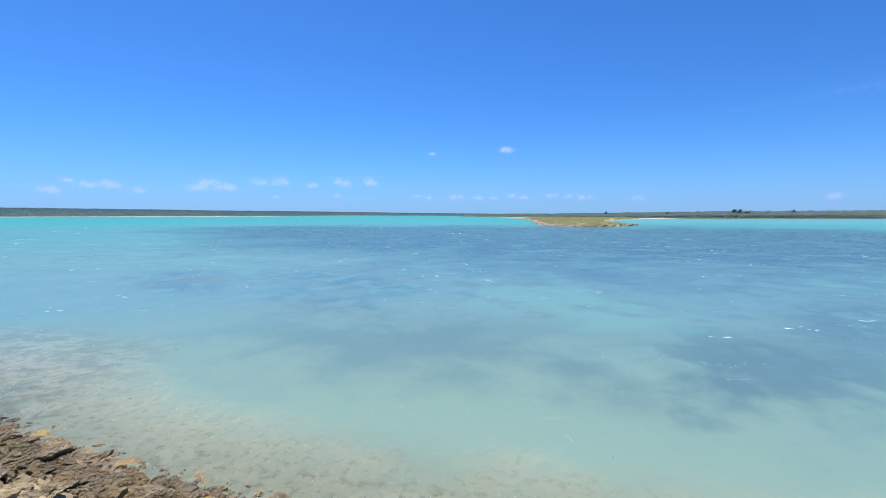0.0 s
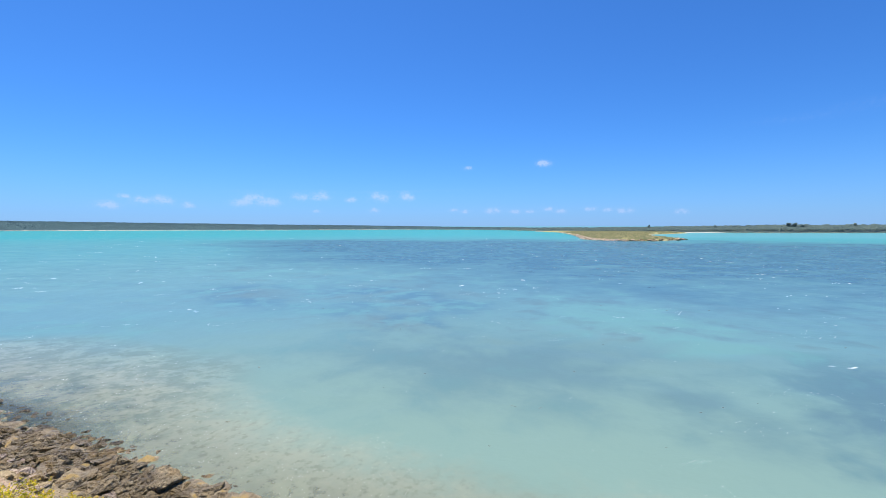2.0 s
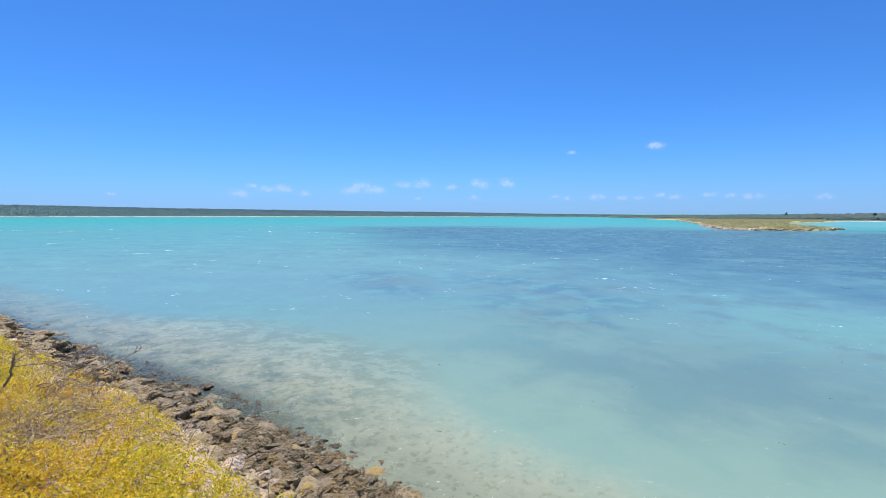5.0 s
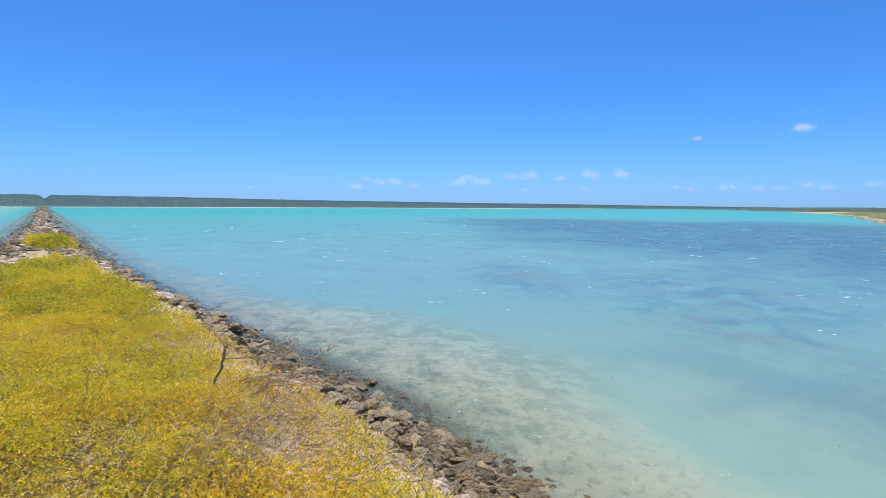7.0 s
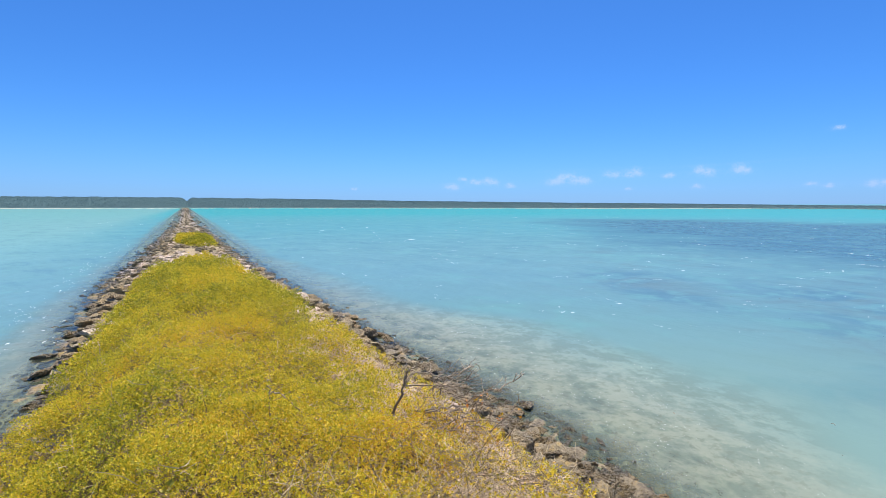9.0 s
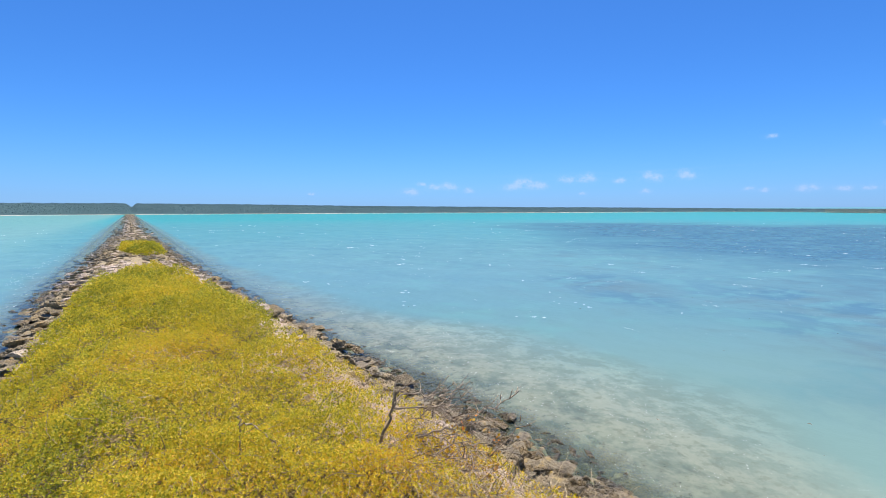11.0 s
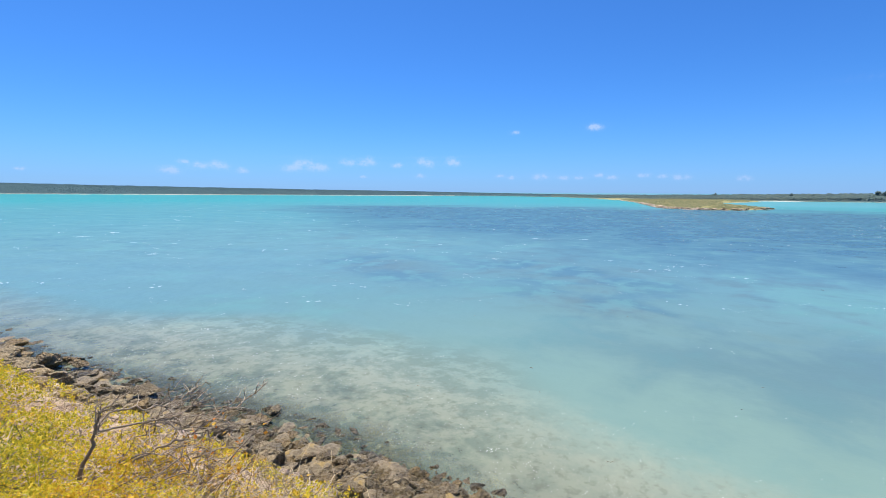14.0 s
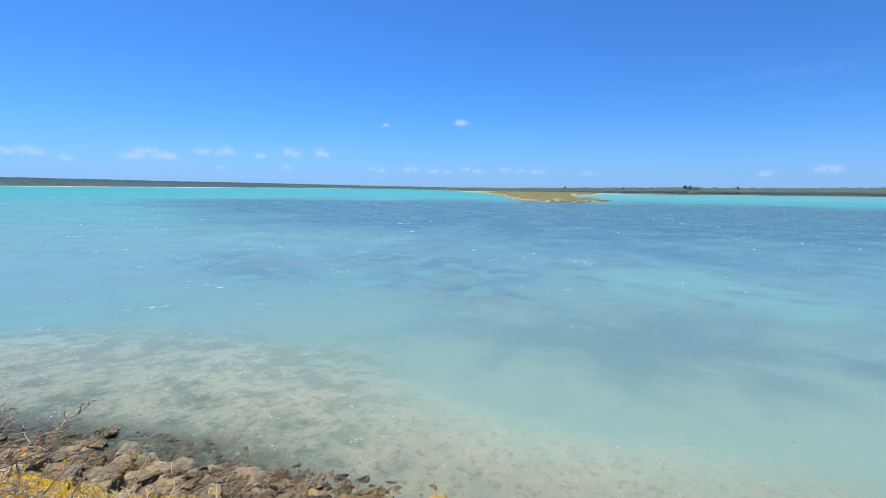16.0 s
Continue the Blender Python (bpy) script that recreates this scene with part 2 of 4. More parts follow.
def make_rock(name, stops, stain, soak=0.66):
    w = Nodes(name)
    p = w.where()
    x, y, z = w.split(p)
    rnd = w.n("ObjectInfo").outputs["Random"]
    a, b = w.noise(p, 5.0, 5.0, 0.62, 0.4), w.noise(p, 34.0, 5.0, 0.65)
    f = w.math("ADD", w.math("MULTIPLY", a, 0.5), w.math("MULTIPLY", b, 0.34))
    f = w.math("ADD", f, w.math("ADD", w.math("MULTIPLY", rnd, 0.1), w.math("MULTIPLY", w.island(), 0.12)))
    tone = w.ramp(f, stops)
    tone = w.mix(w.smooth(w.noise(p, 2.6, 3.0), 0.48, 0.62, 0.0, 0.6), tone, stain)
    wet = w.math("ADD", z, w.math("MULTIPLY", w.math("SUBTRACT", a, 0.5), 0.28))
    wet = w.smooth(wet, 0.21, 0.04)
    soaked = w.n("HueSaturation", Color=tone, Value=soak, Saturation=1.05).outputs[0]
    tone = w.mix(wet, tone, soaked)
    # golden algae on what the waves wash
    algae = w.math("MULTIPLY", w.smooth(w.noise(p, 6.0, 5.0, 0.65, 0.3), 0.54, 0.70, 0.0, 0.4), w.math("MULTIPLY", wet, w.smooth(z, -0.05, 0.03)))
    tone = w.mix(algae, tone, (0.27, 0.18, 0.035))
    rough = w.math("SUBTRACT", 0.9, w.math("MULTIPLY", wet, 0.52))
    pits = w.n("TexVoronoi", Vector=p, Scale=26.0).outputs["Distance"]
    h = w.math("ADD", w.math("MULTIPLY", b, 0.8), w.math("MULTIPLY", pits, 0.5))
    w.principled(tone, rough, w.bump(h, 1.0, 0.09), 0.4)
    return w.mat


def make_coast():
    """Lagoon sand, wet rock shelf, dry soil and leaf litter that run into one another."""
    w = Nodes("coast_ground")
    p = w.where()
    x, y, z = w.split(p)
    a, b, c = w.noise(p, 1.8, 5.0, 0.6, 0.3), w.noise(p, 26.0, 5.0, 0.65), w.noise(p, 6.5, 4.0, 0.6, 0.2)
    f = w.math("ADD", w.math("MULTIPLY", a, 0.5), w.math("MULTIPLY", b, 0.5))
    g = w.math("ADD", w.math("MULTIPLY", c, 0.55), w.math("MULTIPLY", b, 0.45))
    tone = w.ramp(f, [(0.34, (0.13, 0.115, 0.08)), (0.46, (0.24, 0.215, 0.155)), (0.60, (0.35, 0.315, 0.235)), (0.74, (0.46, 0.42, 0.32))])
    shelf = w.ramp(g, [(0.32, (0.09, 0.068, 0.04)), (0.45, (0.24, 0.185, 0.105)), (0.58, (0.39, 0.31, 0.19)), (0.78, (0.56, 0.46, 0.31))])
    soil = w.ramp(f, [(0.30, (0.17, 0.12, 0.08)), (0.46, (0.36, 0.26, 0.18)), (0.60, (0.50, 0.38, 0.275)), (0.75, (0.62, 0.51, 0.40))])
    litter = w.ramp(f, [(0.32, (0.09, 0.065, 0.025)), (0.5, (0.20, 0.145, 0.05)), (0.7, (0.36, 0.26, 0.12))])
    fray = w.math("MULTIPLY", w.math("SUBTRACT", g, 0.5), 1.6)
    for name, paint in (("shelf", shelf), ("soil", soil), ("litter", litter)):
        tone = w.mix(w.smooth(w.math("ADD", w.attr(name), fray), 0.35, 0.65), tone, paint)
    wet = w.math("ADD", z, w.math("MULTIPLY", w.math("SUBTRACT", a, 0.5), 0.25))
    wet = w.math("MULTIPLY", w.smooth(wet, 0.17, 0.04), w.attr("shelf"))
    tone = w.mix(wet, tone, w.n("HueSaturation", Color=tone, Value=0.62, Saturation=1.0).outputs[0])
    algae = w.math("MULTIPLY", w.smooth(c, 0.53, 0.63, 0.0, 0.75), w.math("MULTIPLY", wet, w.smooth(z, -0.05, 0.03)))
    tone = w.mix(algae, tone, (0.29, 0.19, 0.035))
    h = w.math("ADD", w.math("MULTIPLY", c, 0.6), b)
    w.principled(tone, w.math("SUBTRACT", 0.92, w.math("MULTIPLY", wet, 0.5)), w.bump(h, 0.8, 0.035), 0.35)
    return w.mat


def make_leaf(name, stops, through_light=0.35, shine=0.35, drift=False):
    w = Nodes(name)
    p = w.where()
    f = w.math("ADD", w.math("MULTIPLY", w.island(), 0.42), w.math("MULTIPLY", w.noise(p, 0.8, 4.0, 0.6), 0.5))
    f = w.math("ADD", f, w.math("MULTIPLY", w.math("SUBTRACT", w.noise(p, 0.55, 3.0, 0.6), 0.5), 0.85))
    f = w.math("ADD", f, w.math("MULTIPLY", w.math("SUBTRACT", w.noise(p, 4.5, 3.0, 0.6), 0.5), 0.35))
    if drift:
        x, y, z = w.split(p)
        f = w.math("ADD", f, w.math("ADD", w.smooth(y, 5.0, 12.0, 0.01, -0.07), w.smooth(x, 1.2, -0.6, 0.0, -0.05)))
    tone = w.ramp(f, stops)
    d = w.principled(tone, 0.55, None, shine)
    tr = w.n("BsdfTranslucent", Color=tone)
    m = w.n("MixShader")
    w.link(through_light, m.inputs[0])
    w.t.links.new(d.outputs[0], m.inputs[1])
    w.t.links.new(tr.outputs[0], m.inputs[2])
    return w.done(m.outputs[0])


def make_wood(name, stops):
    w = Nodes(name)
    p = w.where()
    f = w.math("ADD", w.math("MULTIPLY", w.noise(p, 6.0, 4.0), 0.5), w.math("MULTIPLY", w.island(), 0.5))
    w.principled(w.ramp(f, stops), 0.85, w.bump(w.noise(w.stretch(p, 1, 1, 0.2), 90.0, 3.0), 0.5, 0.004), 0.25)
    return w.mat


WATER = make_water()
COAST = make_coast()
GRASSLAND = make_ground_mat("island_grass", [(0.32, (0.16, 0.17, 0.06)), (0.5, (0.27, 0.25, 0.09)), (0.7, (0.40, 0.35, 0.17))], 0.12, 1.4, 0.1)
LAND = make_ground_mat("shore_land", [(0.35, (0.05, 0.07, 0.03)), (0.65, (0.12, 0.13, 0.06))], 0.02, 0.4, 0.1)
BEACH = make_ground_mat("pale_beach", [(0.35, (0.42, 0.40, 0.32)), (0.65, (0.58, 0.55, 0.46))], 0.1, 2.0, 0.05)
DARK = make_rock("wet_rock", [(0.30, (0.065, 0.055, 0.040)), (0.45, (0.16, 0.135, 0.09)), (0.60, (0.27, 0.225, 0.145)), (0.78, (0.41, 0.345, 0.23))], (0.24, 0.175, 0.07), 0.6)
ROCK = make_rock("coral_rock", [(0.30, (0.095, 0.072, 0.042)), (0.43, (0.26, 0.20, 0.115)), (0.57, (0.42, 0.335, 0.205)), (0.76, (0.63, 0.53, 0.37))], (0.38, 0.26, 0.11))
PALE = make_rock("bleached_rock", [(0.25, (0.40, 0.30, 0.22)), (0.5, (0.64, 0.51, 0.40)), (0.75, (0.78, 0.68, 0.57))], (0.56, 0.42, 0.31))
LEAF = make_leaf("saltwort_leaf", [(0.20, (0.23, 0.25, 0.024)), (0.38, (0.51, 0.46, 0.03)), (0.56, (0.72, 0.55, 0.034)), (0.72, (0.72, 0.46, 0.045)), (0.86, (0.46, 0.22, 0.05))], 0.46, 0.35, True)
BROAD = make_leaf("broad_leaf", [(0.25, (0.16, 0.18, 0.03)), (0.5, (0.30, 0.29, 0.045)), (0.75, (0.50, 0.38, 0.06))], 0.4)
AMBER = make_leaf("amber_leaf", [(0.25, (0.35, 0.28, 0.03)), (0.5, (0.55, 0.33, 0.03)), (0.75, (0.60, 0.22, 0.03))], 0.4)
# distance haze is mixed into the next two leaf colours, paler and bluer
HAZED_SCRUB = make_leaf("hazed_scrub_leaf", [(0.25, (0.115, 0.165, 0.165)), (0.5, (0.14, 0.195, 0.18)), (0.75, (0.17, 0.215, 0.185))], 0.25, 0.0)
HAZED_FOREST = make_leaf("hazed_mangrove_leaf", [(0.25, (0.076, 0.128, 0.146)), (0.5, (0.082, 0.138, 0.152)), (0.75, (0.092, 0.150, 0.156))], 0.06, 0.0)
TWIG = make_wood("dead_twig", [(0.3, (0.14, 0.105, 0.072)), (0.5, (0.29, 0.225, 0.155)), (0.7, (0.45, 0.365, 0.27))])

BARK = make_wood("dead_bark", [(0.3, (0.12, 0.088, 0.055)), (0.5, (0.22, 0.165, 0.105)), (0.75, (0.34, 0.27, 0.19))])
STRAW = make_wood("dry_stem", [(0.25, (0.17, 0.125, 0.07)), (0.5, (0.36, 0.28, 0.17)), (0.75, (0.55, 0.45, 0.30))])
ISLE = make_leaf("islet_scrub", [(0.25, (0.14, 0.16, 0.075)), (0.5, (0.23, 0.225, 0.105)), (0.75, (0.34, 0.30, 0.15))], 0.2, 0.1)
# white for the foam and for the flecks that stand in for sun glints
FOAM_GLINT = Nodes("foam")
FOAM_GLINT.principled((0.85, 0.88, 0.88), 0.6)
FOAM_GLINT = FOAM_GLINT.mat
CLOUD_SPOTS = [(34.3, 3.2, 1.0), (35.8, 2.8, 1.3), (37.6, 2.8, 1.9), (33.0, 2.1, 1.9), (40.0, 2.3, 1.2), (46.5, 3.3, 2.2), (45.4, 2.7, 1.8), (48.4, 2.8, 2.0), (51.6, 3.5, 1.7), (54.1, 3.5, 2.1), (57.5, 3.3, 1.3), (60.7, 3.5, 2.3), (64.4, 3.6, 2.0), (71.7, 7.2, 1.0), (81.0, 7.6, 1.7), (70.1, 2.1, 0.9), (71.5, 1.9, 0.9), (74.9, 2.0, 1.6), (77.5, 1.9, 1.2), (79.4, 1.9, 1.0), (81.3, 2.2, 1.1), (83.0, 1.9, 1.2), (86.3, 2.1, 1.2), (88.3, 2.0, 1.0), (90.2, 1.9, 1.5), (95.9, 1.7, 1.2), (113.2, 1.6, 1.5), (118.2, 2.0, 2.2), (21.2, 2.0, 0.7), (53.6, 1.9, 0.8), (60.4, 2.0, 1.2)]

# ---- terrain ----
def fbm(x, y, s, seed=0.0):
    return noise.fractal(Vector((x * s, y * s, seed)), 1.0, 2.0, 4)


def sstep(a, b, v):
    u = np.clip((v - a) / (b - a), 0, 1)
    return u * u * (3 - 2 * u)


def axis_x(y):
    """The middle line of the causeway."""
    return 1.8 + 0.052 * np.maximum(np.asarray(y, float) - 20, 0)


def half_width(y):
    return np.interp(y, [-60, 1, 3, 4.6, 14, 22, 30, 45, 78, 100, 200, 400, 700], [2.0, 2.0, 2.12, 2.3, 2.32, 2.12, 1.82, 1.65, 1.35, 1.3, 1.45, 1.8, 2.0])


def crown(y):
    return np.interp(y, [-60, 18, 22, 27, 31, 37, 42, 700], [0.68, 0.66, 0.36, 0.26, 0.34, 0.32, 0.12, 0.1])


SHORE_AZ = [-180, -120, -60, -10, 50, 66, 72, 78, 82, 88, 96, 105, 114, 121, 140, 180]
SHORE_R = [480, 480, 480, 480, 500, 620, 600, 430, 330, 300, 262, 270, 300, 325, 420, 560]
ISLAND = np.array([(250, 31), (160, 14.5), (108, 7.5), (96, 4.6), (91, -0.5), (93, -6), (107, -12.4), (142, -8.5), (178, -9), (229, -27), (310, -30), (310, 60)], float)


def polygon_depth(px, py, poly):
    """Distance to the polygon's edge, positive inside."""
    inside, best = np.zeros(px.shape, bool), np.full(px.shape, 1e9)
    for (ax, ay), (bx, by) in zip(poly, np.roll(poly, -1, 0)):
        dx, dy = bx - ax, by - ay
        u = np.clip(((px - ax) * dx + (py - ay) * dy) / (dx * dx + dy * dy), 0, 1)
        best = np.minimum(best, np.hypot(px - ax - u * dx, py - ay - u * dy))
        cross = (ay > py) != (by > py)
        with np.errstate(divide="ignore", invalid="ignore"):
            inside ^= cross & (px < dx * (py - ay) / (dy if dy else 1e-9) + ax)
    return np.where(inside, best, -best)


def ground_z(x, y):
    x, y = np.asarray(x, float), np.asarray(y, float)
    d = np.abs(x - axis_x(y)) - half_width(y)
    z = np.where(d < 0, crown(y) * sstep(0, np.interp(y, [2.2, 4.4, 20, 26], [2.0, 1.35, 1.35, 1.0]), -d) ** np.interp(y, [2.5, 4, 5, 6.5, 9, 12], [0.8, 2.2, 2.2, 1.45, 1.45, 0.8]), -0.13 * np.minimum(d, 9) - 0.004 * np.maximum(d - 9, 0))
    z = np.maximum(z, -1.6)
    isl = polygon_depth(x, y, ISLAND)
    z = np.where(isl > -12, np.maximum(z, np.where(isl > 0, 0.10 + 0.38 * sstep(0, 9, isl), isl * 0.12)), z)
    r, a = np.hypot(x - 1, y - 1), np.degrees(np.arctan2(x - 1, y - 1))
    far = r - np.interp(a, SHORE_AZ, SHORE_R)
    return np.maximum(z, np.where(far > -15, np.where(far > 0, 0.1 + 1.2 * sstep(0, 30, far), far * 0.1), -9))


def shrub_cover(x, y):
    """How thick the saltwort mat stands, 0 to 1."""
    x, y = np.asarray(x, float), np.asarray(y, float)
    left = np.interp(y, [2, 9, 11, 13, 15, 17, 19, 20.4], [-0.9, -0.65, -0.35, -0.02, 0.25, 0.7, 1.3, 1.8])
    right = np.interp(y, [0.3, 2, 2.9, 4, 5, 6.5, 9, 13, 16, 18.5, 20.4], [2.1, 2.45, 2.75, 3.0, 3.05, 2.9, 2.9, 3.05, 2.9, 2.45, 2.0])
    wob = 0.12 * np.sin(y * 3.1) + 0.08 * np.sin(y * 7.7 + 1)
    main = np.minimum(sstep(0, 0.35, x - left + wob), sstep(0, 0.4, right + wob - x)) * sstep(20.6, 20.0, y) * sstep(0.3, 1.1, y)
    main = main * sstep(0.55, 0.95, np.hypot(x - 0.95, y - np.clip(y, -3, 3.5)))
    mound = 1 - np.hypot((x - 2.9) / 1.15, (y - 34.6) / 5.0)
    return np.maximum(main, sstep(0, 0.3, mound))


def lines(lo, hi, step, reach, extra=None):
    mid = list(np.arange(lo, hi + 1e-6, step))
    grow, edge, s = [], hi, step
    while edge < reach:
        s = min(s * 1.22, max(6.0, edge * 0.08))
        edge += s
        grow.append(edge)
    low, edge, s = [], lo, step
    while edge > -reach:
        s = min(s * 1.22, max(6.0, -edge * 0.08))
        edge -= s
        low.append(edge)
    every = low[::-1] + mid + grow
    if extra is not None:
        every = sorted([v for v in every if not extra[0] - 2 < v < extra[1] + 2] + list(np.arange(*extra)))
    return np.array(every)


def sheet(name, xs, ys, z, mats, pick):
    """One mesh over the grid xs by ys at the heights z; pick gives each face's material."""
    nx, ny = len(xs), len(ys)
    gx, gy = np.meshgrid(xs, ys)
    verts = np.stack([gx.ravel(), gy.ravel(), z.ravel()], 1)
    i = np.arange(nx * ny).reshape(ny, nx)
    faces = np.stack([i[:-1, :-1], i[:-1, 1:], i[1:, 1:], i[1:, :-1]], -1).reshape(-1, 4)
    me = bpy.data.meshes.new(name)
    me.from_pydata(verts.tolist(), [], faces.tolist())
    for m in mats:
        me.materials.append(m)
    mid = verts[faces].mean(1)
    me.polygons.foreach_set("material_index", pick(mid).astype(np.int32))
    me.polygons.foreach_set("use_smooth", np.ones(len(faces), bool))
    me.update()
    return new(name, me)


def rough_noise(gx, gy, s, seed):
    return np.array([noise.fractal(Vector((a * s, b * s, seed)), 1.0, 2.0, 3) for a, b in zip(gx.ravel(), gy.ravel())]).reshape(gx.shape)


def build_ground():
    xs = lines(-2.0, 6.0, 0.07, 4600, (82, 262, 3.0))
    ys = lines(-3.0, 22.0, 0.08, 4600)
    gx, gy = np.meshgrid(xs, ys)
    z = ground_z(gx, gy)
    near = (gx > -6) & (gx < 14) & (gy > -8) & (gy < 60)
    bumps = np.zeros_like(z)
    bumps[near] = rough_noise(gx[near], gy[near], 1.3, 3.1)
    d = np.abs(gx - axis_x(gy)) - half_width(gy)
    jag = np.zeros_like(z)
    jag[near] = np.abs(rough_noise(gx[near], gy[near], 3.4, 9.7)) + 0.6 * np.abs(rough_noise(gx[near], gy[near], 8.5, 2.2))
    z = z + 0.05 * bumps + 0.10 * (jag - 0.4) * sstep(-1.2, -0.7, d) * sstep(0.9, 0.3, d)

    def pick(m):
        isl = polygon_depth(m[:, 0], m[:, 1], ISLAND)
        k = np.where(isl > 0, 1, 0)
        r, a = np.hypot(m[:, 0] - 1, m[:, 1] - 1), np.degrees(np.arctan2(m[:, 0] - 1, m[:, 1] - 1))
        far = r - np.interp(a, SHORE_AZ, SHORE_R)
        return np.where(far > -28, 2, k)

    ob = sheet("ground", xs, ys, z, [COAST, GRASSLAND, LAND], pick)
    wob = np.where(np.abs(gy) < 60, 0.14 * np.sin(gy * 2.9 + 1.3 * np.sin(gx * 4.1)) + 0.08 * np.sin(gy * 7.3 + gx * 5.2), 0)
    on_bank = (gy < 800) & (gy > -200)
    soil = sstep(0.16, -0.16, d + wob - np.interp(gy, [3.0, 4.4], [-1.35, -0.75])) * sstep(30, 22, gy)
    strip = sstep(3.1, 3.5, gy) * sstep(9.8, 9.2, gy) * sstep(3.5, 3.2, gx + 0.6 * wob) * (d < 0)
    litter = sstep(0.1, 0.45, shrub_cover(gx, gy) + wob) * np.maximum(sstep(2.45, 2.15, gx + wob), sstep(9.2, 9.8, gy))
    for name, field in (("shelf", sstep(0.75, 0.35, d) * on_bank), ("soil", np.maximum(soil, strip) * on_bank), ("litter", litter)):
        ob.data.attributes.new(name, "FLOAT", "POINT").data.foreach_set("value", field.ravel().astype(np.float32))
    return tagged(ob, "sandy lagoon bed rising to a narrow earth causeway and low shores", "ground", kind="structure")


def build_water():
    xs = lines(-6.0, 24.0, 0.22, 4600)
    ys = lines(-16.0, 40.0, 0.22, 4600)
    gx, gy = np.meshgrid(xs, ys)
    near = (gx > -7) & (gx < 25) & (gy > -17) & (gy < 41)
    z = np.zeros_like(gx)
    z[near] = 0.012 * rough_noise(gx[near], gy[near], 1.3, 8.0)
    ob = sheet("water", xs, ys, z, [WATER], lambda m: np.zeros(len(m)))
    return tagged(ob, "shallow turquoise lagoon water ruffled by small wind waves", "water", kind="structure")


build_ground()
build_water()


# ---- rocks ----
def rock_shape(seed, flat, sub=3, cuts=17, rough=0.13):
    rng = random.Random(seed)
    bm = bmesh.new()
    bmesh.ops.create_icosphere(bm, subdivisions=sub, radius=1.0)
    planes = [(Vector((rng.gauss(0, 1), rng.gauss(0, 1), rng.gauss(0, 0.8))).normalized(), rng.uniform(0.34, 0.66)) for _ in range(cuts)]
    stretch = Vector((rng.uniform(0.95, 1.35), rng.uniform(0.6, 1.0), flat * rng.uniform(0.85, 1.2)))
    for v in bm.verts:
        for n, d in planes:
            over = v.co.dot(n) - d
            if over > 0:
                v.co -= n * over * 0.95
        v.co *= 1 + rough * noise.noise(v.co * 2.4 + Vector((seed, 0, 0))) + 0.6 * rough * noise.noise(v.co * 6.5 + Vector((0, seed, 0))) + 0.45 * rough * noise.noise(v.co * 15.0 + Vector((0, 0, seed)))
        v.co = Vector((v.co.x * stretch.x, v.co.y * stretch.y, v.co.z * stretch.z))
    return bm


def rock_mesh(name, seed, flat, mat, sub=4, cuts=17):
    bm = rock_shape(seed, flat, sub, cuts)
    me = bpy.data.meshes.new(name)
    bm.to_mesh(me)
    bm.free()
    me.materials.append(mat)
    return me


ROCKS = [rock_mesh("rock", 10 + k, (0.5, 0.34, 0.26)[k % 3], ROCK) for k in range(12)]
PALES = [rock_mesh("pale_rock", 50 + k, (0.5, 0.3)[k % 2], PALE) for k in range(6)]
SUNKEN = rock_mesh("sunken_rock", 71, 0.34, DARK)
WET = "brown pitted coral rock at the water's edge of the causeway"
DRY = "bleached pinkish limestone rock beside the shrubs of the causeway"
UNDER = "dark weedy rock lying under the shallow water"


def put_rock(x, y, size, pale=False, sink=0.25, turn=None, k=None, label=None):
    rng = random.Random(round(x * 971 + y * 317))
    pool = PALES if pale else ROCKS
    me = pool[(rng.randrange(len(pool)) if k is None else k) % len(pool)]
    ob = new("rock", me)
    g = float(ground_z(x, y))
    turn = rng.uniform(0, 360) if turn is None else turn
    ob.matrix_world = pose(x, y, g + size * (0.3 - sink), rng.uniform(-10, 10), rng.uniform(-10, 10), turn) @ Matrix.Diagonal((size, size, size, 1))
    return tagged(ob, label or (DRY if pale else WET), "rock", "rocks along the causeway")


def joined(name, verts, faces, mats, label, category, smooth=False, index=None):
    me = bpy.data.meshes.new(name)
    me.from_pydata(np.asarray(verts).tolist(), [], np.asarray(faces).tolist())
    for m in mats:
        me.materials.append(m)
    if index is not None:
        me.polygons.foreach_set("material_index", np.asarray(index, np.int32))
    if smooth:
        me.polygons.foreach_set("use_smooth", np.ones(len(me.polygons), bool))
    me.update()
    return tagged(new(name, me), label, category, kind="stuff")


def scatter_rocks(name, places, mats, label, sub=2):
    """Many stones in one mesh. places: x, y, z, size, which material."""
    shapes = []
    for k in range(16):
        bm = rock_shape(200 + k, (0.45, 0.3)[k % 2], sub if k < 8 else 1, 10)
        bm.verts.ensure_lookup_table()
        shapes.append((np.array([v.co for v in bm.verts]), np.array([[v.index for v in f.verts] for f in bm.faces])))
        bm.free()
    rng = random.Random(77)
    vs, fs, ms, base = [], [], [], 0
    for x, y, z, size, m in places:
        v, f = shapes[rng.randrange(8) + (8 if size < 0.048 else 0)]
        a = rng.uniform(0, 6.28)
        c, sn = math.cos(a), math.sin(a)
        turned = v @ np.array([[c, sn, 0], [-sn, c, 0], [0, 0, 1]]) * size
        vs.append(turned + (x, y, z))
        fs.append(f + base)
        ms.append(np.full(len(f), m))
        base += len(v)
    return joined(name, np.concatenate(vs), np.concatenate(fs), mats, label, "rocks", index=np.concatenate(ms))


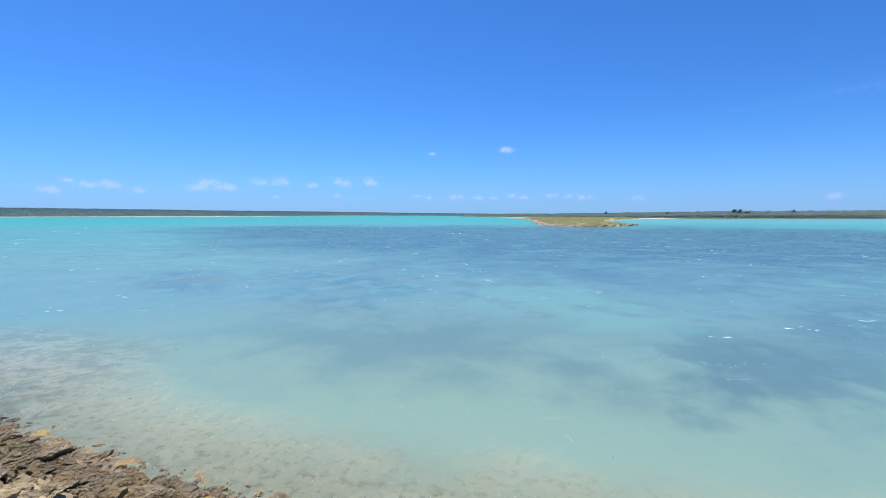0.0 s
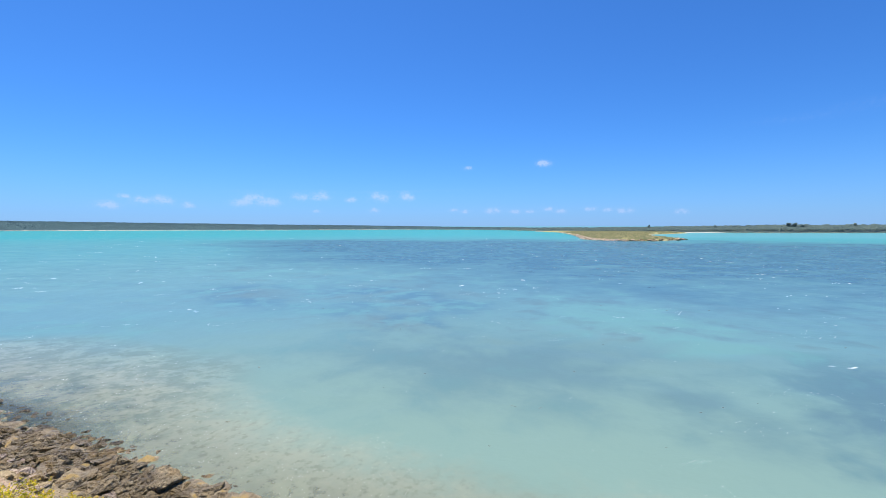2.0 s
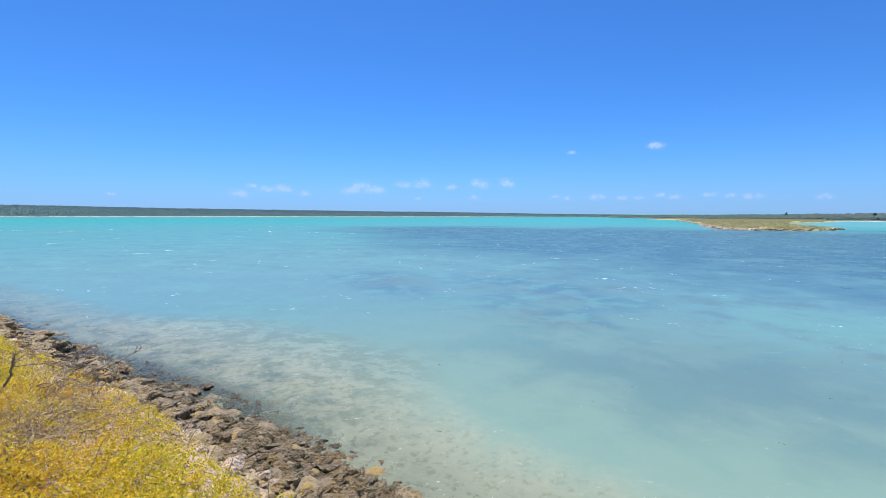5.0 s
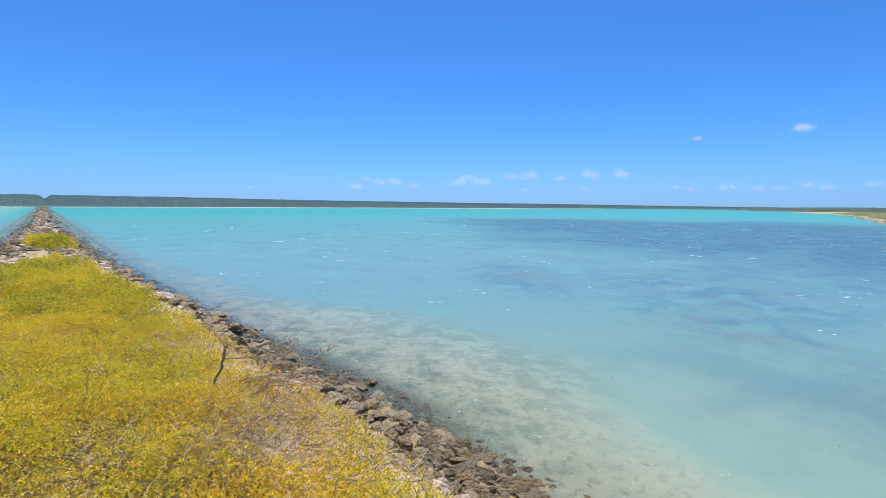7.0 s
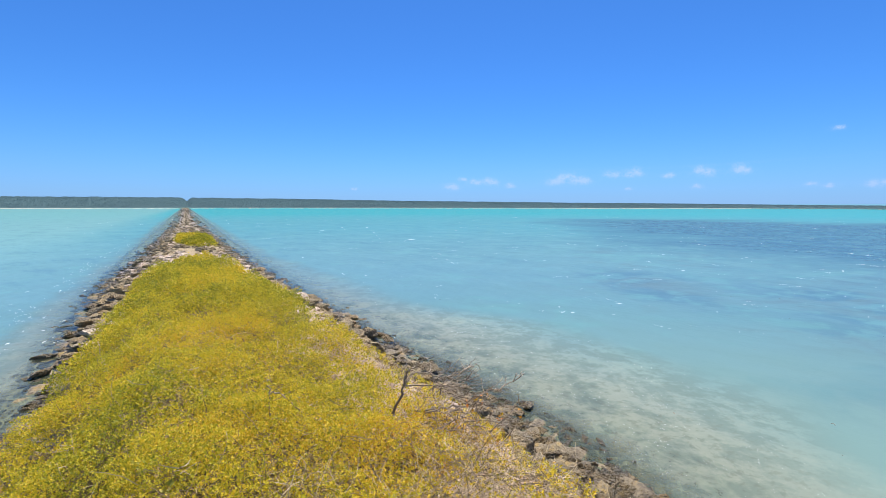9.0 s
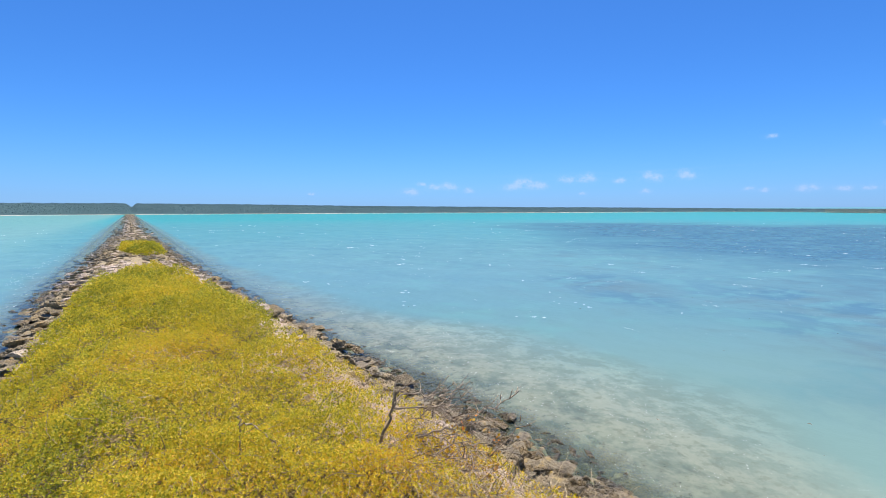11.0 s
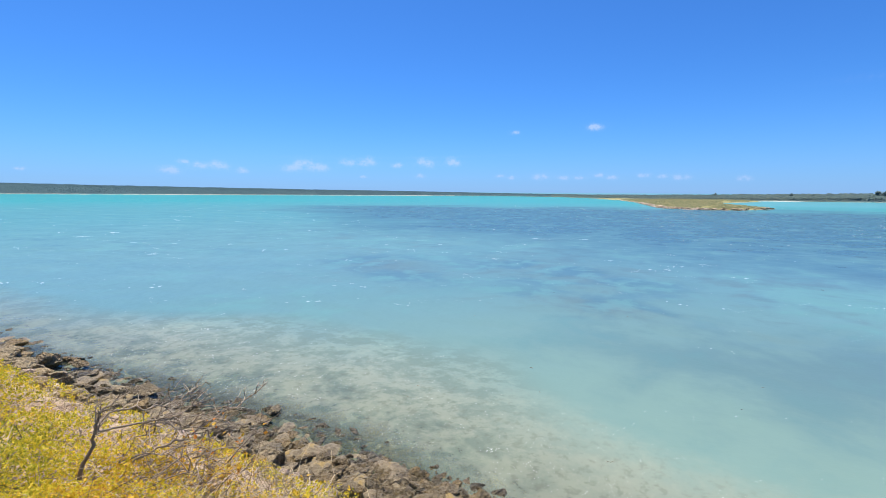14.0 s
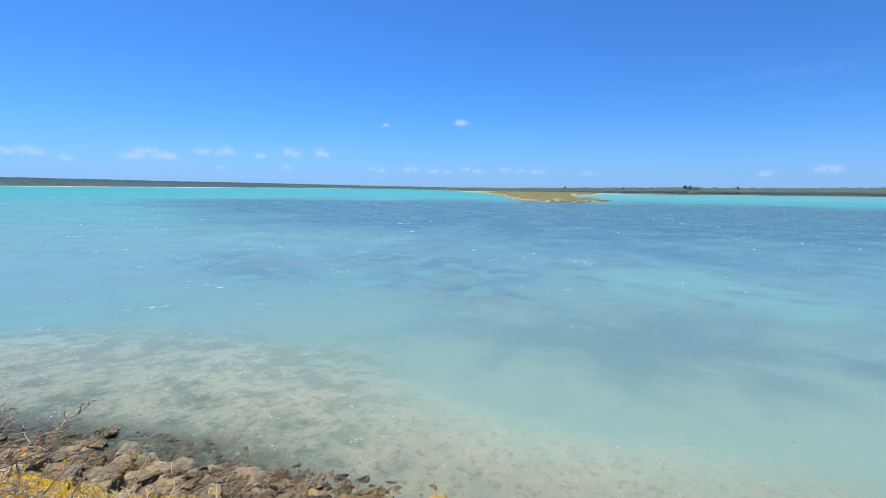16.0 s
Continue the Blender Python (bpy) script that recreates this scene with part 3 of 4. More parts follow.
def build_rocks():
    # the ones that stand out
    put_rock(3.18, 4.5, 0.25, True, 0.38, 20, 0)
    put_rock(3.95, 3.36, 0.215, False, 0.06, 60, 0)
    put_rock(3.72, 3.72, 0.24, False, 0.05, 20, 4)
    put_rock(3.60, 3.9, 0.14, False, 0.1, 0, 1)
    put_rock(4.58, 7.28, 0.19, False, -0.15, 30, 2)
    put_rock(3.78, 5.58, 0.2, False, 0.05, 100, 6)
    put_rock(3.68, 4.35, 0.17, False, 0.0, 40, 9)
    put_rock(4.68, 3.65, 0.19, False, 0.5, 0, 7)
    put_rock(-0.1, 12.75, 0.36, True, -0.1, 35, 1)
    put_rock(2.95, 12.1, 0.22, True, -0.4, 20, 3)
    rng = random.Random(4)
    small = []

    def block(x, y, size, pale, sink, k=None):
        if y < 11.0 and x > 1:
            return put_rock(x, y, size, pale, sink, None, k)
        small.append((x, y, float(ground_z(x, y)) + size * (0.3 - sink), size, 1 if pale else 0))

    # a line of bigger blocks along the far part of both banks
    for y0, y1, side, count in ((6.6, 9.0, 1, 18), (9.0, 14.5, 1, 48), (14.5, 21, 1, 28), (11.2, 21, -1, 54)):
        for _ in range(count):
            y = rng.uniform(y0, y1)
            d = rng.triangular(-0.95, 0.45, -0.25)
            x = float(axis_x(y)) + side * (float(half_width(y)) + d)
            block(x, y, rng.choice([0.1, 0.13, 0.16, 0.2, 0.25]) * rng.uniform(0.85, 1.2), d < -0.6 and rng.random() < 0.4, rng.uniform(-0.1, 0.2))
    # the pile itself: blocks that lie on and against one another
    for y0, y1, side, count in ((6.4, 9.5, 1, 60), (9.5, 14.5, 1, 90), (14.5, 21, 1, 40), (11.4, 21, -1, 70)):
        for _ in range(count):
            y = rng.uniform(y0, y1)
            d = rng.triangular(-1.0, 0.12, -0.45)
            x = float(axis_x(y)) + side * (float(half_width(y)) + d)
            size = rng.choice([0.09, 0.12, 0.15, 0.19, 0.24]) * rng.uniform(0.85, 1.25)
            block(x, y, size, d < -0.55 and rng.random() < 0.35, rng.uniform(-0.05, 0.3), rng.choice((0, 3, 6, 9, 1, 4)))
    # low broken rubble close by
    for _ in range(110):
        y = rng.uniform(-1.5, 7.2)
        d = rng.triangular(-0.95, 0.5, -0.1)
        x = float(axis_x(y)) + float(half_width(y)) + d
        put_rock(x, y, rng.choice([0.055, 0.07, 0.09, 0.11, 0.14]) * rng.uniform(0.85, 1.2), d < -0.65 and y > 4 and rng.random() < 0.5, rng.uniform(0.1, 0.32))
    # flat slabs of the shelf
    for _ in range(34):
        y = rng.uniform(-0.5, 4.6)
        d = rng.uniform(-1.15, 0.15)
        x = float(axis_x(y)) + float(half_width(y)) + d
        put_rock(x, y, rng.uniform(0.1, 0.2), False, rng.uniform(0.15, 0.3), None, rng.choice((2, 5, 8, 11)))
    # rubble too small or too far to pick apart
    for _ in range(3800):
        y = rng.uniform(-2.5, 21) if rng.random() < 0.35 else rng.uniform(-2.0, 9)
        side = 1 if (y < 8 or rng.random() < 0.5) else -1
        d = rng.triangular(-1.15, 1.2, 0.05)
        x = float(axis_x(y)) + side * (float(half_width(y)) + d)
        s = 0.022 + 0.09 * rng.random() ** 2
        small.append((x, y, float(ground_z(x, y)) + s * 0.1, s, 1 if d < -0.6 and y > 4 and rng.random() < 0.6 else 0))
    for _ in range(1300):
        y = rng.uniform(20.2, 44)
        d = rng.triangular(-1.6, 0.9, -0.1)
        side = rng.choice((1, -1))
        x = float(axis_x(y)) + side * (float(half_width(y)) + d)
        s = rng.uniform(0.05, 0.17)
        small.append((x, y, float(ground_z(x, y)) + s * 0.15, s, 1 if d < -0.9 and rng.random() < 0.4 else 2 if rng.random() < 0.5 else 0))
    for _ in range(1200):
        y = 44 * (520 / 44) ** rng.random()
        d = rng.uniform(-2.2, 0.9)
        side = rng.choice((1, -1))
        x = float(axis_x(y)) + side * max(0, float(half_width(y)) + d)
        s = rng.uniform(0.08, 0.2) * (1 + y / 250)
        small.append((x, y, float(ground_z(x, y)) + s * 0.2, s, 1 if rng.random() < 0.1 else 2 if rng.random() < 0.6 else 0))
    # brown lumps of the bank
    for _ in range(700):
        y = rng.uniform(3.2, 8.2)
        d = rng.triangular(-0.85, 0.3, -0.2)
        x = float(axis_x(y)) + float(half_width(y)) + d
        s = 0.035 + 0.085 * rng.random() ** 1.8
        small.append((x, y, float(ground_z(x, y)) + s * rng.uniform(0.0, 0.3), s, 1 if d < -0.35 and rng.random() < 0.3 else 0))
    # bare rubble past the shrubs
    for _ in range(1100):
        y = rng.uniform(20, 60)
        d = rng.uniform(-1.7, 0.3)
        x = float(axis_x(y)) + rng.choice((1, -1)) * max(0.0, float(half_width(y)) + d)
        if shrub_cover(x, y) > 0.2:
            continue
        s = rng.uniform(0.08, 0.24)
        pale = rng.random() < (0.6 if abs(y - 24) < 3.5 else 0.2 if d < -0.5 else 0.05)
        small.append((x, y, float(ground_z(x, y)) + s * 0.1, s, 1 if pale else 2 if rng.random() < 0.5 else 0))
    # the wet fringe, awash
    for _ in range(5200):
        y = rng.uniform(-1.5, 9.5) if rng.random() < 0.6 else rng.uniform(8, 21)
        reach = float(np.interp(y, [-1, 3, 4.5, 6, 8, 10, 14], [0.28, 0.32, 0.4, 0.75, 0.95, 0.7, 0.6]))
        d = rng.triangular(-0.3, reach, 0.4 * reach) + 0.10 * math.sin(y * 4.7) + 0.08 * math.sin(y * 11.3)
        side = 1 if (y < 9 or rng.random() < 0.65) else -1
        x = float(axis_x(y)) + side * (float(half_width(y)) + d)
        s = (0.025 + 0.075 * rng.random() ** 2) * (1 + max(0, y - 6) * 0.06)
        small.append((x, y, max(float(ground_z(x, y)), -0.02 - 0.05 * max(d, 0)) + s * rng.uniform(-0.3, 0.15), s, 2 if y > rng.uniform(3.5, 7.0) else 0))
    # dark stones that stand out of the water's edge
    for _ in range(320):
        y = rng.uniform(4.2, 10.5)
        reach = float(np.interp(y, [4.2, 6, 8, 10.5], [0.3, 0.6, 0.75, 0.45]))
        d = rng.triangular(-0.1, reach, 0.15)
        x = float(axis_x(y)) + float(half_width(y)) + d
        s = rng.uniform(0.045, 0.12)
        small.append((x, y, s * rng.uniform(-0.32, -0.12), s, 2))
    scatter_rocks("rubble", small, [ROCK, PALE, DARK], "small broken coral rubble along both edges of the causeway")
    # on the lagoon bed
    under = []
    for _ in range(1500):
        y = rng.uniform(-3, 24)
        d = abs(rng.gauss(0, 0.8)) + 0.1
        side = 1 if (y < 9 or rng.random() < 0.7) else -1
        x = float(axis_x(y)) + side * (float(half_width(y)) + d)
        s = rng.choice([0.05, 0.07, 0.1, 0.16]) * rng.uniform(0.8, 1.3)
        under.append((x, y, min(max(float(ground_z(x, y)), -0.16) + s * 0.1, -0.03 - s * 0.3), s, 0))
    # stones awash beside the far part
    for _ in range(520):
        y = 11 + 36 * rng.random() ** 1.4
        d = abs(rng.gauss(0, 0.24)) + 0.03
        x = float(axis_x(y)) + rng.choice((1, 1, -1)) * (float(half_width(y)) + d)
        s = rng.uniform(0.06, 0.2)
        under.append((x, y, -s * rng.uniform(0.2, 0.55), s, 0))
    scatter_rocks("sunken_rocks", under, [DARK], "dark weedy rocks lying under the shallow water")
    for x, y, s in ((4.93, 3.7, 0.19), (5.18, 1.75, 0.16), (5.18, 0.17, 0.16), (5.05, 2.75, 0.1), (4.72, 5.2, 0.12)):
        ob = put_rock(x, y, s * 1.15, False, 0.0, label=UNDER)
        ob.data = SUNKEN
        ob.matrix_world.translation.z = -0.34 * s


build_rocks()


# ---- shrubs ----
def canopy(x, y):
    """The top of the shrub mat."""
    c = shrub_cover(x, y)
    lift = 0.07 * np.sin(x * 2.3 + 0.8 * y) + 0.05 * np.sin(3.7 * y - 1.9 * x) + 0.035 * np.sin(8.1 * x + 5.3 * y) + 0.04 * np.sin(11.3 * x + 2.0 * np.sin(6.1 * y)) * np.sin(9.7 * y + 1.5 * np.sin(7.3 * x))
    lift = lift + 0.13 * np.exp(-((x - 2.1) ** 2 + (y - 5.75) ** 2) / 0.12)
    return ground_z(x, y) + c * (0.31 + lift)


def leaves(rng, centres, up, size, count):
    """Sprigs: around each centre some small pointed leaves that lean outwards."""
    n = len(centres)
    c = np.repeat(centres, count, 0)
    s = np.repeat(size, count)[:, None]
    az = rng.uniform(0, 2 * np.pi, n * count)
    lean = rng.uniform(0.35, 1.5, n * count)
    d = np.stack([np.sin(lean) * np.cos(az), np.sin(lean) * np.sin(az), np.cos(lean)], 1)
    side = np.cross(d, np.array([0, 0, 1.0]) + 0.45 * rng.normal(size=(n * count, 3)))
    side /= np.linalg.norm(side, axis=1)[:, None]
    length = rng.uniform(0.7, 1.35, (n * count, 1)) * s
    c = c + rng.normal(size=c.shape) * s * 0.55
    wide = 0.31 * length
    bend = np.cross(side, d) * length * 0.12
    v = np.stack([c, c + d * length * 0.45 + side * wide + bend, c + d * length, c + d * length * 0.45 - side * wide + bend], 1)
    return v.reshape(-1, 3)


def build_shrubs():
    rng = np.random.default_rng(5)
    every = []
    for y0, y1, per, size, count in ((0.3, 7.0, 4000, 0.0155, 7), (7.0, 10.5, 2500, 0.0190, 6), (10.5, 15, 1400, 0.029, 5), (15, 20.6, 900, 0.038, 5)):
        n = int((y1 - y0) * 4.2 * per)
        x, y = rng.uniform(-1.0, 3.2, n), rng.uniform(y0, y1, n)
        cover = shrub_cover(x, y)
        clump = 0.5 + 0.5 * np.sin(5.1 * x + 2.2 * np.sin(3.3 * y)) * np.sin(4.3 * y + 1.7 * np.sin(2.9 * x))
        thin = 1 - 0.62 * sstep(2.05, 2.75, x) * sstep(8.0, 6.5, y)
        for cx, cy, cr in ((2.05, 4.86, 0.28), (2.4, 5.2, 0.3), (1.31, 5.48, 0.2), (1.0, 4.7, 0.15)):
            thin = thin * (1 - 0.9 * np.exp(-((x - cx) ** 2 + (y - cy) ** 2) / cr ** 2))
        keep = (rng.random(n) < cover * (0.45 + 0.55 * clump) * thin) & (np.hypot(x - 3.08, y - 4.3) > 0.4)
        x, y = x[keep], y[keep]
        deep = rng.random(len(x)) ** 1.5 * 0.28 * shrub_cover(x, y)
        z = canopy(x, y) - deep + 0.04 * clump[keep]
        every.append(leaves(rng, np.stack([x, y, z], 1), 0, size * rng.uniform(0.7, 1.25, len(x)), count))
    x, y = rng.uniform(2.5, 3.4, 6000), rng.uniform(2.6, 9.0, 6000)
    tuft = np.sin(7.3 * x + 3 * np.sin(4.1 * y)) * np.sin(5.7 * y + 2 * np.sin(6.1 * x))
    keep = (tuft > rng.uniform(-0.1, 0.9, 6000) + 0.5 * (x - 2.9)) & (np.hypot(x - 3.08, y - 4.3) > 0.42)
    x, y = x[keep], y[keep]
    z = ground_z(x, y) + rng.uniform(0.02, 0.16, len(x))
    every.append(leaves(rng, np.stack([x, y, z], 1), 0, 0.019 * rng.uniform(0.7, 1.2, len(x)), 6))
    v = np.concatenate(every)
    joined("saltwort_shrub", v, np.arange(len(v)).reshape(-1, 4), [LEAF], "low yellow-green saltwort shrub mat covering the causeway", "shrub")
    n = 9000
    x, y = rng.uniform(1.2, 3.9, n), rng.uniform(27.8, 39.4, n)
    keep = rng.random(n) < shrub_cover(x, y)
    x, y = x[keep], y[keep]
    z = canopy(x, y) - rng.random(len(x)) * 0.15
    v = leaves(rng, np.stack([x, y, z], 1), 0, 0.075 * rng.uniform(0.7, 1.2, len(x)), 6)
    joined("saltwort_shrub", v, np.arange(len(v)).reshape(-1, 4), [LEAF], "small green saltwort mound farther along the rubble causeway", "shrub")


build_shrubs()


def tube(points, radii, sides=5):
    """Vertices and faces of a bent, tapered stick."""
    pts = [Vector(p) for p in points]
    vs, fs = [], []
    for k, p in enumerate(pts):
        d = (pts[min(k + 1, len(pts) - 1)] - pts[max(k - 1, 0)]).normalized()
        a = d.orthogonal().normalized()
        b = d.cross(a)
        for j in range(sides):
            t = 2 * math.pi * j / sides
            vs.append(p + (a * math.cos(t) + b * math.sin(t)) * radii[k])
    for k in range(len(pts) - 1):
        for j in range(sides):
            i, i2 = k * sides + j, k * sides + (j + 1) % sides
            fs.append((i, i2, i2 + sides, i + sides))
    fs.append(tuple(range(sides))[::-1])
    fs.append(tuple(range((len(pts) - 1) * sides, len(pts) * sides)))
    return vs, fs


def twist(rng, start, way, length, steps, wild, droop=0.0):
    """A crooked line."""
    p, d, pts = Vector(start), Vector(way).normalized(), [Vector(start)]
    for _ in range(steps):
        d = (d + Vector((rng.gauss(0, wild), rng.gauss(0, wild), rng.gauss(0, wild) - droop))).normalized()
        p = p + d * (length / steps)
        pts.append(p.copy())
    return pts


def part(name, sticks, mat, parent, label="", smooth=True):
    vs, fs, base = [], [], 0
    for pts, radii, sides in sticks:
        v, f = tube(pts, radii, sides)
        vs += v
        fs += [tuple(i + base for i in face) for face in f]
        base += len(v)
    me = bpy.data.meshes.new(name)
    me.from_pydata(vs, [], fs)
    me.materials.append(mat)
    me.polygons.foreach_set("use_smooth", np.full(len(me.polygons), smooth))
    ob = new(name, me)
    ob.parent = parent
    ob.matrix_parent_inverse = parent.matrix_world.inverted()
    return tagged(ob, label)


def resample(pts, k):
    """A smooth line through pts with k pieces between each two."""
    out = []
    for i in range(len(pts) - 1):
        p0, p1, p2, p3 = (Vector(pts[min(max(i + j, 0), len(pts) - 1)]) for j in (-1, 0, 1, 2))
        for s in range(k):
            t = s / k
            out.append(0.5 * (2 * p1 + (p2 - p0) * t + (2 * p0 - 5 * p1 + 4 * p2 - p3) * t * t + (3 * p1 - p0 - 3 * p2 + p3) * t ** 3))
    return out + [Vector(pts[-1])]


def build_dead_shrub():
    rng = random.Random(12)
    root = new("dead_shrub")
    root.location = (2.2, 6.11, 0.66)
    bpy.context.view_layer.update()
    tagged(root, "leafless grey dead shrub with crooked spreading twigs on the bank", "shrub")
    limbs = [
        [(2.2, 6.11, 0.66), (2.21, 6.11, 0.96), (2.27, 6.09, 1.15), (2.29, 6.08, 1.3), (2.3, 6.08, 1.38), (2.35, 6.07, 1.43)],
        [(2.28, 6.09, 1.25), (2.45, 6.0, 1.25), (2.62, 5.93, 1.22), (2.74, 5.9, 1.26)],
        [(2.29, 6.08, 1.28), (2.4, 6.08, 1.36), (2.53, 6.05, 1.31), (2.66, 6.0, 1.29), (2.77, 5.98, 1.32), (2.86, 5.97, 1.3)],
        [(2.33, 6.03, 0.66), (2.42, 6.03, 0.9), (2.61, 5.97, 0.99), (2.76, 5.93, 1.0), (2.9, 5.88, 1.1), (3.04, 5.83, 1.15), (3.13, 5.8, 1.215)],
        [(2.44, 6.03, 1.24), (2.57, 5.96, 1.18), (2.71, 5.9, 1.1), (2.88, 5.84, 0.98)],
    ]
    for n, limb in enumerate(limbs):
        limb = [(2.25 + (px - 2.25) * 0.93, py, pz if pz < 0.95 else 0.95 + (pz - 0.95) * 0.7) for px, py, pz in limb]
        pts = resample(limb, 4)
        pts = [p + Vector((rng.gauss(0, 0.006), rng.gauss(0, 0.006), rng.gauss(0, 0.006))) for p in pts]
        r0 = 0.0125 if n == 0 else (0.007, 0.0065, 0.008, 0.005)[n - 1]
        main = part("trunk" if n == 0 else "branch", [(pts, [r0 * (1 - 0.72 * i / len(pts)) for i in range(len(pts))], 6)], TWIG if n else BARK, root)
        twigs = []
        for _ in range(17 if n else 9):
            i = rng.randrange(len(pts) // 3, len(pts))
            way = (pts[min(i + 1, len(pts) - 1)] - pts[i - 1]).normalized() + Vector((rng.gauss(0.25, 0.5), rng.gauss(0, 0.6), rng.gauss(-0.02, 0.36)))
            line = twist(rng, pts[i], way, rng.uniform(0.05, 0.15), 6, 0.2)
            twigs.append((line, [0.0038 * (1 - 0.6 * k / 6) for k in range(7)], 4))
            for _ in range(2):
                k = rng.randrange(2, 6)
                side = twist(rng, line[k], way + Vector((rng.gauss(0.1, 0.6), rng.gauss(0, 0.6), rng.gauss(0.15, 0.5))), rng.uniform(0.03, 0.11), 3, 0.3)
                twigs.append((side, [0.0024, 0.0021, 0.0018, 0.0012], 4))
        tagged(part("twig", twigs, TWIG, main), kind="stuff")
    for _ in range(72):
        start = Vector((rng.uniform(2.2, 2.72), rng.uniform(5.6, 6.45), rng.uniform(0.6, 0.98)))
        start.z = max(start.z, float(ground_z(start.x, start.y)))
        pts = twist(rng, start, (rng.gauss(0.5, 0.5), rng.gauss(-0.1, 0.5), rng.gauss(0.12, 0.26)), rng.uniform(0.18, 0.38), 7, 0.16)
        main = part("branch", [(pts, [0.0044 * (1 - 0.08 * k) for k in range(8)], 5)], TWIG, root)
        twigs = []
        for _ in range(5):
            k = rng.randrange(2, 8)
            line = twist(rng, pts[k], (rng.gauss(0.3, 0.7), rng.gauss(0, 0.7), rng.gauss(0.3, 0.5)), rng.uniform(0.05, 0.15), 4, 0.2)
            twigs.append((line, [0.003, 0.0028, 0.0025, 0.002, 0.0014], 4))
        tagged(part("twig", twigs, TWIG, main), kind="stuff")


def build_fallen_branch():
    """The forked dead stem that stands out of the mat."""
    root = new("dead_branch")
    root.location = (1.44, 6.4, 0.72)
    bpy.context.view_layer.update()
    tagged(root, "forked bare grey branch sticking out of the low shrubs", "branch")
    a = resample([(1.45, 6.4, 0.72), (1.425, 6.42, 1.0), (1.43, 6.43, 1.14), (1.435, 6.43, 1.225)], 4)
    b = resample([(1.43, 6.43, 1.16), (1.47, 6.4, 1.17), (1.54, 6.36, 1.12), (1.61, 6.33, 1.04), (1.67, 6.29, 1.0), (1.73, 6.3, 1.05)], 4)
    c = resample([(1.61, 6.33, 1.04), (1.64, 6.3, 0.98), (1.65, 6.28, 0.9)], 4)
    crook = random.Random(19)
    a, b, c = ([p + Vector((crook.gauss(0, 0.006), crook.gauss(0, 0.006), crook.gauss(0, 0.005))) for p in line] for line in (a, b, c))
    part("stem", [(a, [0.009 - 0.0004 * i for i in range(len(a))], 6)], TWIG, root)
    part("fork", [(b, [0.007 - 0.00025 * i for i in range(len(b))], 6)], TWIG, root)
    part("fork", [(c, [0.005 - 0.0003 * i for i in range(len(c))], 5)], TWIG, root)


def build_broad_leaves():
    """Larger-leaved sprigs among the saltwort and on the dead shrub."""
    rng = np.random.default_rng(41)
    n = 90
    x, y = rng.normal(0.58, 0.13, n), rng.normal(5.7, 0.14, n)
    z = canopy(x, y) + rng.uniform(-0.06, 0.03, n)
    v = leaves(rng, np.stack([x, y, z], 1), 0, 0.036 * rng.uniform(0.7, 1.2, n), 4)
    joined("sprig", v, np.arange(len(v)).reshape(-1, 4), [BROAD], "broad olive-green leaves showing among the low shrubs", "leaves")
    n = 26
    x, y, z = rng.normal(2.72, 0.16, n), rng.normal(5.9, 0.14, n), rng.uniform(0.8, 1.06, n)
    v = leaves(rng, np.stack([x, y, z], 1), 0, 0.034 * rng.uniform(0.7, 1.2, n), 2)
    joined("sprig", v, np.arange(len(v)).reshape(-1, 4), [AMBER], "few amber leaves left on the dead shrub", "leaves")


build_dead_shrub()
build_fallen_branch()
build_broad_leaves()


